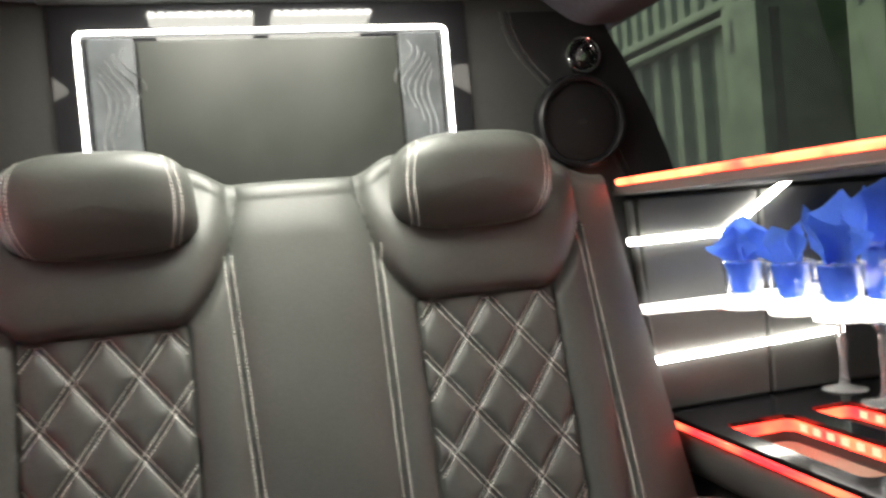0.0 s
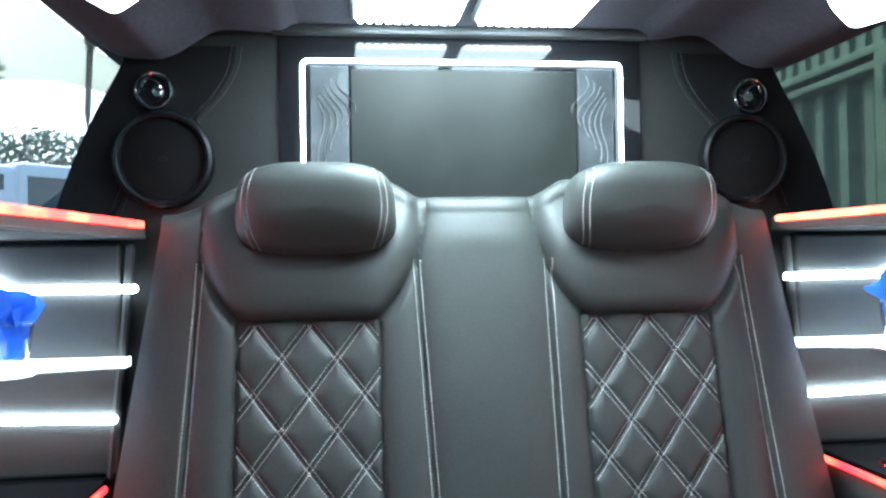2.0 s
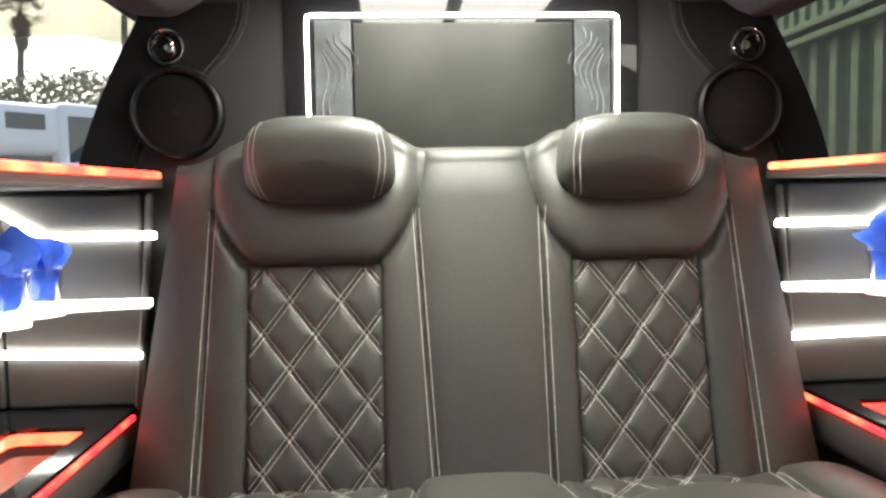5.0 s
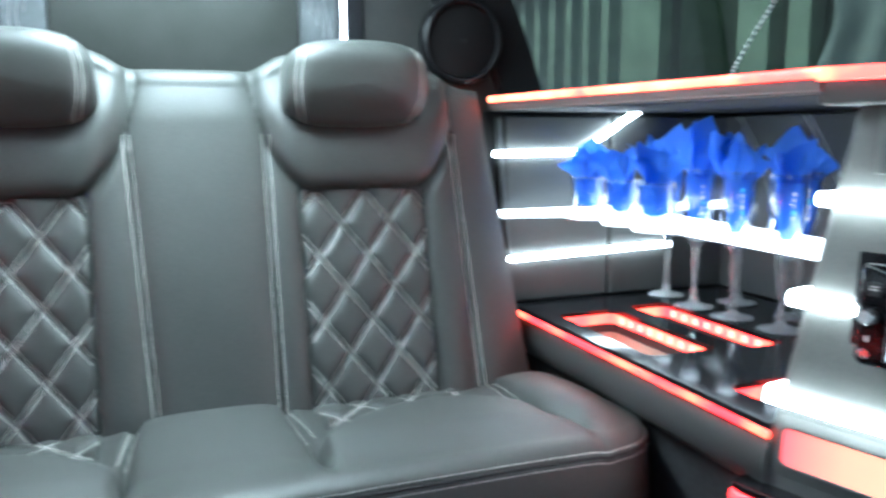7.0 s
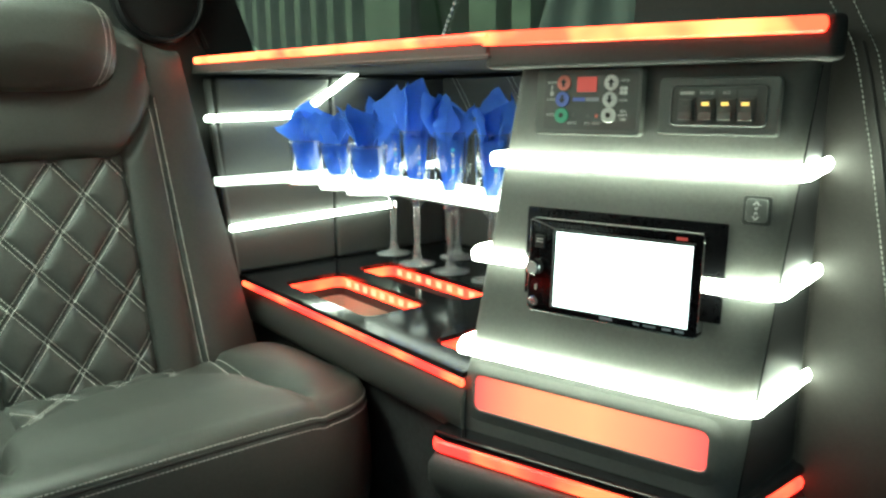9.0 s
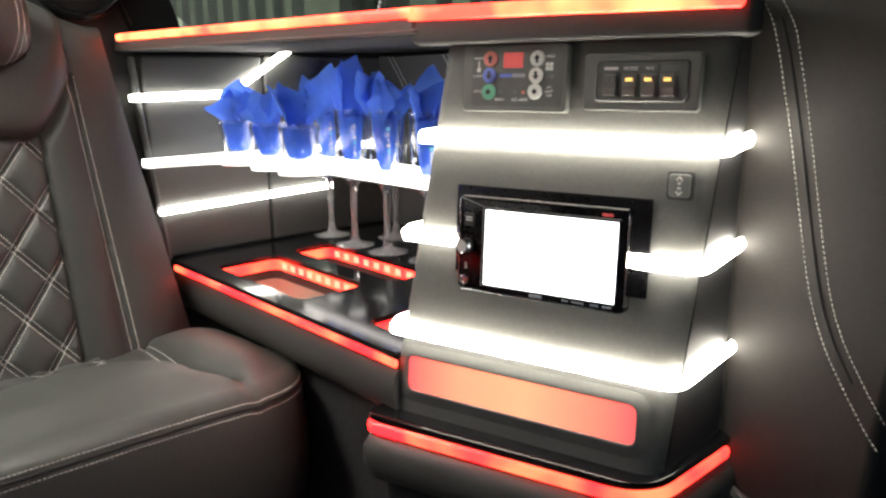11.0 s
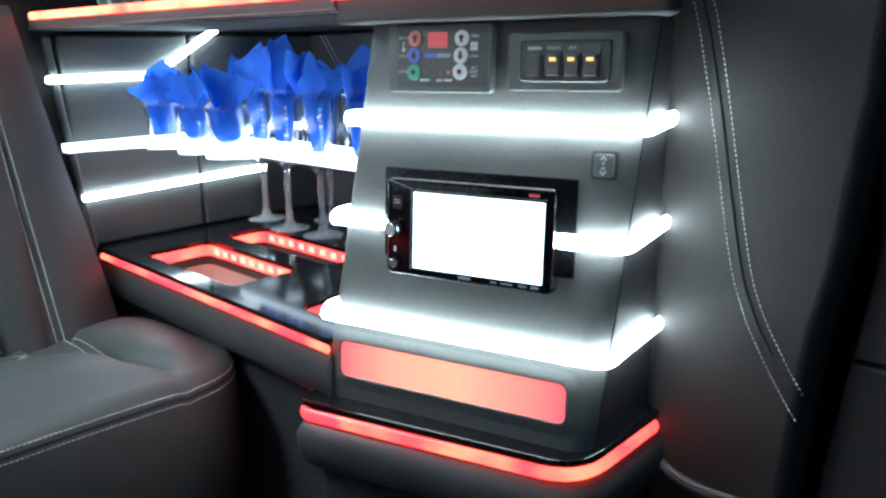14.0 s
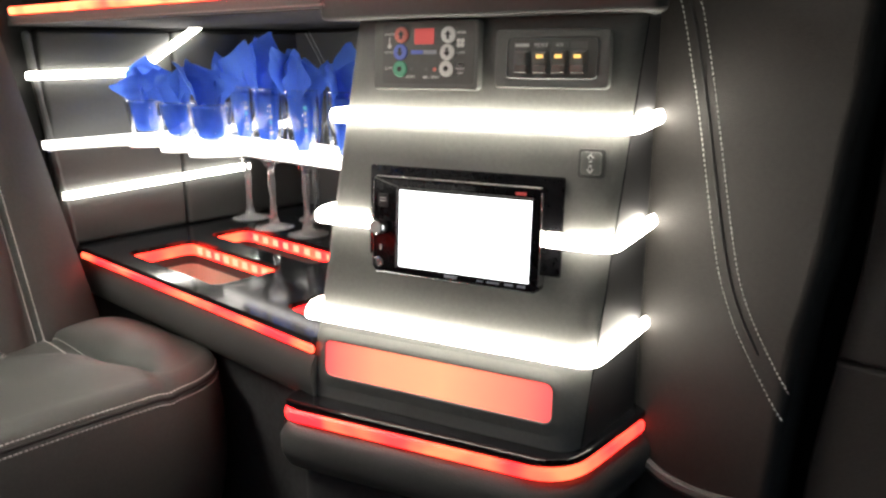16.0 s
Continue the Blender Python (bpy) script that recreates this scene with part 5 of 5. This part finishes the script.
for k, u in enumerate((0.0660, 0.0840, 0.1010, 0.1181)):
    part("switch_well", fbox(u - 0.0078, u + 0.0078, 0.0902, 0.1112, 0.0098, 0.0106, 0.0003), PLASTIC_GREY, sw)
    r = part("rocker", loft([[TM @ Vector((u + a * 0.0054, w, h)) for a in (-1, 1)] for w, h in ((0.0918, 0.0106), (0.0922, 0.0150), (0.0985, 0.0128), (0.1090, 0.0135), (0.1096, 0.0106))], close=False, caps=False), ROCKER, sw, "black rocker", 20)
    part("lens", fbox(u - 0.0034, u + 0.0030, 0.1040, 0.1070, 0.0131, 0.0142, 0.0004), (AMBER if k else PLASTIC_GREY), r, "glowing amber lens" if k else "unlit lens")
    part("label_strip", fbox(u - 0.0078, u + 0.0078, 0.1122, 0.1178, 0.0098, 0.0103), PLASTIC_GREY, sw)
part("printed_bar", fbox(0.0596, 0.0724, 0.1138, 0.1165, 0.0103, 0.0105), WHITE_PRINT, sw)
for text, u in (("MODE", 0.0840), ("A/V", 0.1010)):
    words("letters", text, 0.0044, at_face(u, 0.1150, 0.0103), WHITE_PRINT, sw)

# window switch
shift_face(0.0012)
ws = thing("window_switch", on_face(0.1345, 0.016), "small black window switch with two arrows", "switch")
part("frame", prism(rounded(0.1225, 0.1465, 0.0030, 0.0285, 0.003), 0.0004, 0.0035, "z", 0.001, 2, TM, None, "rim"), PLASTIC, ws)
part("rocker", prism(rounded(0.1255, 0.1435, 0.0060, 0.0260, 0.003), 0.0030, 0.0065, "z", 0.0012, 2, TM, None, "rim"), PLASTIC_GREY, ws)
for w0, upward in ((0.0206, True), (0.0110, False)):
    mark = part("arrow_mark", arrow(0.1345, w0, upward, 0.0038, 0.0064), WHITE_PRINT, ws, "white outlined arrow")
    part("arrow_core", arrow(0.1345, w0 + (-0.0002 if upward else 0.0002), upward, 0.0021, 0.0067), PLASTIC_GREY, mark)

# ---- padded wall beside the tower ----
WX = 0.7075
pts = [(-0.800, 0.05), (-0.800, 0.798), (-0.585, 0.798), (-0.605, 1.06), (-0.982, 1.06), (-0.981, 0.78), (-0.979, 0.708), (-0.974, 0.665), (-0.967, 0.576), (-0.954, 0.500), (-0.947, 0.415), (-0.942, 0.344), (-0.935, 0.05)]
setting("wall_panel", prism(pts, WX + 0.06, WX, "x", 0.012, 4, None, None, "rim"), LEATHER_PILLAR, "black padded pillar panel with curved double stitching", "wall", 60)
for z0, z1 in ((0.05, 0.4725), (0.4755, 1.10)):
    pts = [(-0.994, 1.10), (-0.990, 0.72), (-0.985, 0.570), (-0.975, 0.486), (-0.962, 0.370), (-0.945, 0.05)]
    edge = [(float(np.interp(z, [p[1] for p in pts[::-1]], [p[0] for p in pts[::-1]])), z) for z in np.linspace(z1, z0, 9)]
    setting("door_1", prism(edge + [(-2.2, z0), (-2.2, z1)], WX + 0.09, WX + 0.034, "x", 0.004, 3, None, None, "rim"), LEATHER_PILLAR, "black padded door lining beyond the pillar", "door")
# backing added behind the gap to shut out light and keep it dark
setting("gap_backing", box((WX + 0.092, -1.10, 0.05), (WX + 0.104, -0.90, 1.06), 0.002), BULKHEAD_DARK, "dull black backing that keeps the gap beside the door dark", "door seal")
A = [(-0.797, 0.824), (-0.822, 0.783), (-0.832, 0.753), (-0.840, 0.719), (-0.849, 0.681), (-0.874, 0.560), (-0.890, 0.511), (-0.907, 0.478), (-0.933, 0.437), (-0.946, 0.420)]
B = [(-0.820, 0.817), (-0.843, 0.775), (-0.850, 0.752), (-0.858, 0.719), (-0.866, 0.682), (-0.891, 0.563), (-0.907, 0.515), (-0.932, 0.471), (-0.950, 0.445)]
up = lambda L: [(L[0][0] + 0.09, 1.04), (L[0][0] + 0.035, 0.90)] + L
curve = [smooth_line([(WX - 0.0005, y, z) for y, z in up(k)]) for k in (A, B)]
tagged(part("stitching", stitches(curve, 0.0030, 0.0016, 0.00075, 0.0006, normal=(-1, 0, 0)), THREAD), "two curved rows of grey stitching on the pillar panel", "stitching", "", "structure")
M = [((a[0] + b[0]) / 2, (a[1] + b[1]) / 2) for a, b in zip(A[1:8], B[1:8])]
tagged(part("seam", tube(smooth_line([(WX, y, z) for y, z in M]), 0.0016, 6), DARK_SEAM), "dark seam between the stitched rows", "seam", "", "structure")
setting("baseboard", tube(smooth_line([(WX - 0.002, -0.815, 0.336), (WX - 0.004, -0.840, 0.325), (WX - 0.004, -0.870, 0.3205), (WX - 0.002, -0.90, 0.3215), (WX + 0.004, -0.93, 0.326)]), 0.006, 8), LEATHER_WALL, "black piping along the foot of the pillar panel", "piping")

# ---- outside ----
GR = -0.32
setting("ground", box((-600, -600, GR - 0.5), (600, 600, GR)), ASPHALT, "grey asphalt of the car park", "ground", 0)


def out(px_angle, dist, z=GR):
    """A place outside, degrees to the left of the way the bench faces back."""
    a = radians(px_angle)
    return Vector((-0.1 - dist * math.sin(a), -1.07 + dist * math.cos(a), z))


bus_at = out(22.8, 14.2) + Vector((-1.1 * math.cos(radians(-37)), -1.1 * math.sin(radians(-37)), 0))
BM = Matrix.Translation(bus_at) @ Matrix.Rotation(radians(-37), 4, "Z")
bus = thing("shuttle_bus", bus_at, "white shuttle bus with dark windows parked beyond a hedge", "bus")
def bbox(lo, hi, bevel=0.0, seg=3):
    return box(lo, hi, bevel, seg, BM)
part("body", bbox((-1.1, 0.0, 0.45), (1.1, 6.0, 2.75), 0.12), BUS_WHITE, bus, "white coach body")
part("cab", bbox((-0.95, -1.5, 0.45), (0.95, 0.1, 1.45), 0.2), BUS_WHITE, bus, "white cab and bonnet")
part("cab_roof", bbox((-1.05, -1.1, 1.85), (1.05, 0.1, 2.70), 0.2), BUS_WHITE, bus, "white over-cab pod")
part("pod_window", bbox((-0.7, -1.13, 2.28), (0.7, -1.05, 2.54), 0.05), DARK_GLASS, bus, "dark pod window")
part("pod_side_window", bbox((1.04, -0.86, 2.26), (1.07, -0.22, 2.52), 0.02), DARK_GLASS, bus, "dark window in the side of the pod")
part("windscreen", bbox((-0.85, -0.75, 1.40), (0.85, 0.05, 1.90), 0.1), DARK_GLASS, bus, "dark windscreen")
for y in (0.14, 1.34, 2.54, 3.74):
    part("side_window", bbox((1.08, y, 1.75), (1.115, y + 1.0, 2.52), 0.03), DARK_GLASS, bus)
for x in (-0.85, 0.85):
    for y in (-0.75, 4.4):
        w = part("wheel", lathe([(0.0, -0.12), (0.28, -0.12), (0.40, -0.10), (0.42, 0.0), (0.40, 0.10), (0.28, 0.12), (0.0, 0.12)], None, 24, m=BM @ pose(x, y, 0.42, 0, 90, 0)), TYRE, bus)

for ang, d, turn in ((26.0, 9.0, 60), (22.0, 9.5, 75)):
    p = out(ang, d)
    M = Matrix.Translation(p) @ Matrix.Rotation(radians(turn), 4, "Z")
    car = thing("car", p, "white parked saloon car seen through the window", "car", "parked cars")
    prof = [(-2.2, 0.25), (2.2, 0.25), (2.25, 0.6), (1.9, 0.85), (1.1, 0.95), (0.45, 1.38), (-0.9, 1.40), (-1.6, 0.98), (-2.15, 0.90), (-2.25, 0.6)]
    part("body", prism(prof, -0.85, 0.85, "y", 0.08, 3, M), CAR_WHITE, car, "white painted body")
    for yy in (-0.86, 0.86):
        part("side_window", prism([(-1.35, 0.98), (0.95, 0.98), (0.38, 1.32), (-0.85, 1.34)], yy - 0.01, yy + 0.01, "y", 0, 2, M), DARK_GLASS, car)
        for x in (-1.35, 1.35):
            part("wheel", lathe([(0.0, -0.1), (0.22, -0.1), (0.32, -0.08), (0.33, 0.0), (0.32, 0.08), (0.22, 0.1), (0.0, 0.1)], None, 20, m=M @ pose(x, yy * 0.88, 0.33, 90, 0, 0)), TYRE, car)

# hedge: many small leaves in clumps
q = random.Random(3)
bm = bmesh.new()
lead = Vector((math.cos(radians(24)), math.sin(radians(24)), 0))
for k in range(13000):
    t = q.uniform(-9, 9)
    base = out(24, 21) + lead * t
    h = 4.05 + 0.55 * noise.noise((t * 0.5, 0, 0)) + 0.3 * noise.noise((t * 1.7, 4, 0))
    z = h * (1 - abs(q.gauss(0, 0.28)))
    c = base + Vector((q.gauss(0, 0.5), q.gauss(0, 0.5), max(0.1, z)))
    r = q.uniform(0.06, 0.13)
    d = [Vector((q.gauss(0, 1), q.gauss(0, 1), q.gauss(0, 1))).normalized() * r for _ in range(2)]
    v = [bm.verts.new(c + e) for e in (d[0], d[1] * 0.6, -d[0], -d[1] * 0.6)]
    bm.faces.new(v)
tagged(part("hedge", bm, LEAF, None, "", 0), "tall dark green hedge behind the bus", "hedge", "", "stuff")


def palm(ang, dist, height, seed):
    p = out(ang, dist)
    q = random.Random(seed)
    t = thing("palm_tree", p, "tall fan palm with a shaggy dead-leaf skirt", "palm tree", "palm trees")
    part("trunk", tube([p + Vector((0.12 * math.sin(k), 0, height * k / 8)) for k in range(9)], 0.19, 12), BARK, t)
    top = p + Vector((0.12 * math.sin(8), 0, height))
    bm = bmesh.new()
    for k in range(260):
        a, z = q.uniform(0, 6.28), q.uniform(-1.7, -0.1)
        r = 0.25 + 0.35 * q.random() * (1 - abs(z + 0.7) / 1.2)
        c = top + Vector((r * math.cos(a), r * math.sin(a), z))
        w = Vector((-math.sin(a), math.cos(a), 0)) * 0.07
        v = [bm.verts.new(c + e) for e in (w, -w, Vector((0.05 * math.cos(a), 0.05 * math.sin(a), -0.55)))]
        bm.faces.new(v)
    part("skirt", bm, DEAD_LEAF, t, "hanging dead leaves", 0)
    bm = bmesh.new()
    for k in range(46):
        a, el = q.uniform(0, 6.28), q.uniform(-0.5, 1.3)
        d = Vector((math.cos(a) * math.cos(el), math.sin(a) * math.cos(el), math.sin(el)))
        c = top + d * 0.9
        side = d.cross(Vector((0, 0, 1))).normalized()
        up2 = side.cross(d)
        for j in range(13):
            b = radians(-75 + 150 * j / 12)
            e = d * math.cos(b) + side * math.sin(b)
            tip = c + e * q.uniform(0.75, 1.0) + Vector((0, 0, -0.15))
            wv = e.cross(up2).normalized() * 0.03
            v = [bm.verts.new(c + wv), bm.verts.new(c - wv), bm.verts.new(tip)]
            bm.faces.new(v)
        v = [bm.verts.new(x) for x in (top + side * 0.02, top - side * 0.02, c - side * 0.02, c + side * 0.02)]
        bm.faces.new(v)
    part("crown", bm, PALM_LEAF, t, "fan-shaped fronds", 0)
palm(24.8, 52, 12.2, 1)
palm(18.4, 52, 16.5, 2)

# green shipping containers close to the other side, with a dark gap between them
def shipping_container(y0, y1, posts, label):
    cont = thing("shipping_container", (X0 + 1.1, (y0 + y1) / 2, GR), label, "container", "shipping containers")
    n = int((y1 - y0) * 100)
    def wave(u, v):
        y = y0 + (y1 - y0) * u
        k = (y / 0.178) % 1.0
        d = 0.040 * (ss(0.0, 0.2, k) - ss(0.5, 0.7, k))
        return (X0 + 0.03 - d, y, GR + 0.32 + 1.55 * v)
    part("corrugated_wall", surf(n, 1, wave), CONTAINER, cont, "corrugated green steel", 20)
    def upper(u, v):
        y = y0 + (y1 - y0) * u
        k = (y / 0.11) % 1.0
        return (X0 - 0.02 - 0.016 * (ss(0.0, 0.2, k) - ss(0.5, 0.7, k)), y, GR + 1.925 + 0.60 * v)
    part("upper_panel", surf(n, 1, upper), CONTAINER, cont, "finely ribbed green upper panel", 20)
    part("top_rail", box((X0 - 0.075, y0, GR + 1.885), (X0 + 0.03, y1, GR + 1.925), 0.008), CONTAINER, cont)
    part("lower_rail", box((X0 - 0.06, y0, GR + 1.825), (X0 + 0.03, y1, GR + 1.862), 0.008), CONTAINER, cont)
    part("bottom_rail", box((X0 - 0.05, y0, GR + 0.12), (X0 + 0.03, y1, GR + 0.32), 0.01), CONTAINER, cont)
    part("block", box((X0 + 0.032, y0 + 0.01, GR), (X0 + 2.2, y1 - 0.01, GR + 2.52)), CONTAINER, cont)
    for a, b in posts:
        p = part("post", box((X0 - 0.085, a, GR + 0.12), (X0 - 0.02, b, GR + 1.884), 0.008), CONTAINER, cont, "green upright post")
        if b - a > 0.15:
            part("slot", box((X0 - 0.088, b - 0.075, GR + 1.68), (X0 - 0.084, b - 0.055, GR + 1.82), 0.003), PLASTIC, p, "dark slot in the post")
    return cont
X0 = 2.05
shipping_container(1.66, 8.0, ((1.66, 1.885),), "green corrugated steel shipping container beside the car")
shipping_container(-4.0, 1.20, ((1.04, 1.20), (0.86, 0.96)), "green corrugated container with flat posts beside the car")
# dark board added behind the gap; its colour stands in for the shade there
setting("backdrop", box((X0 + 0.9, 1.21, GR), (X0 + 1.0, 1.65, GR + 3.2)), PLASTIC, "dark board in place of the shaded depth between the two containers", "backdrop")
# pale grey sheet with one slanted edge, just in front of the container wall
sheet = thing("pale_sheet", (X0 - 0.09, 0.6, 0.86), "pale grey sheet in front of the container", "sheet")
def sheet_at(u, v):
    z = 0.86 + 0.62 * v
    ya = 0.86 - 0.10 * min(1, v * 3)
    yb = 0.30
    y = ya + (yb - ya) * u
    return (X0 - 0.085 - 0.012 * math.sin(18 * u + 2 * v), y, z)
bm = surf(40, 12, sheet_at)
bmesh.ops.solidify(bm, geom=bm.faces[:], thickness=0.002)
part("cloth", bm, PALE_SHEET, sheet, "", 60)
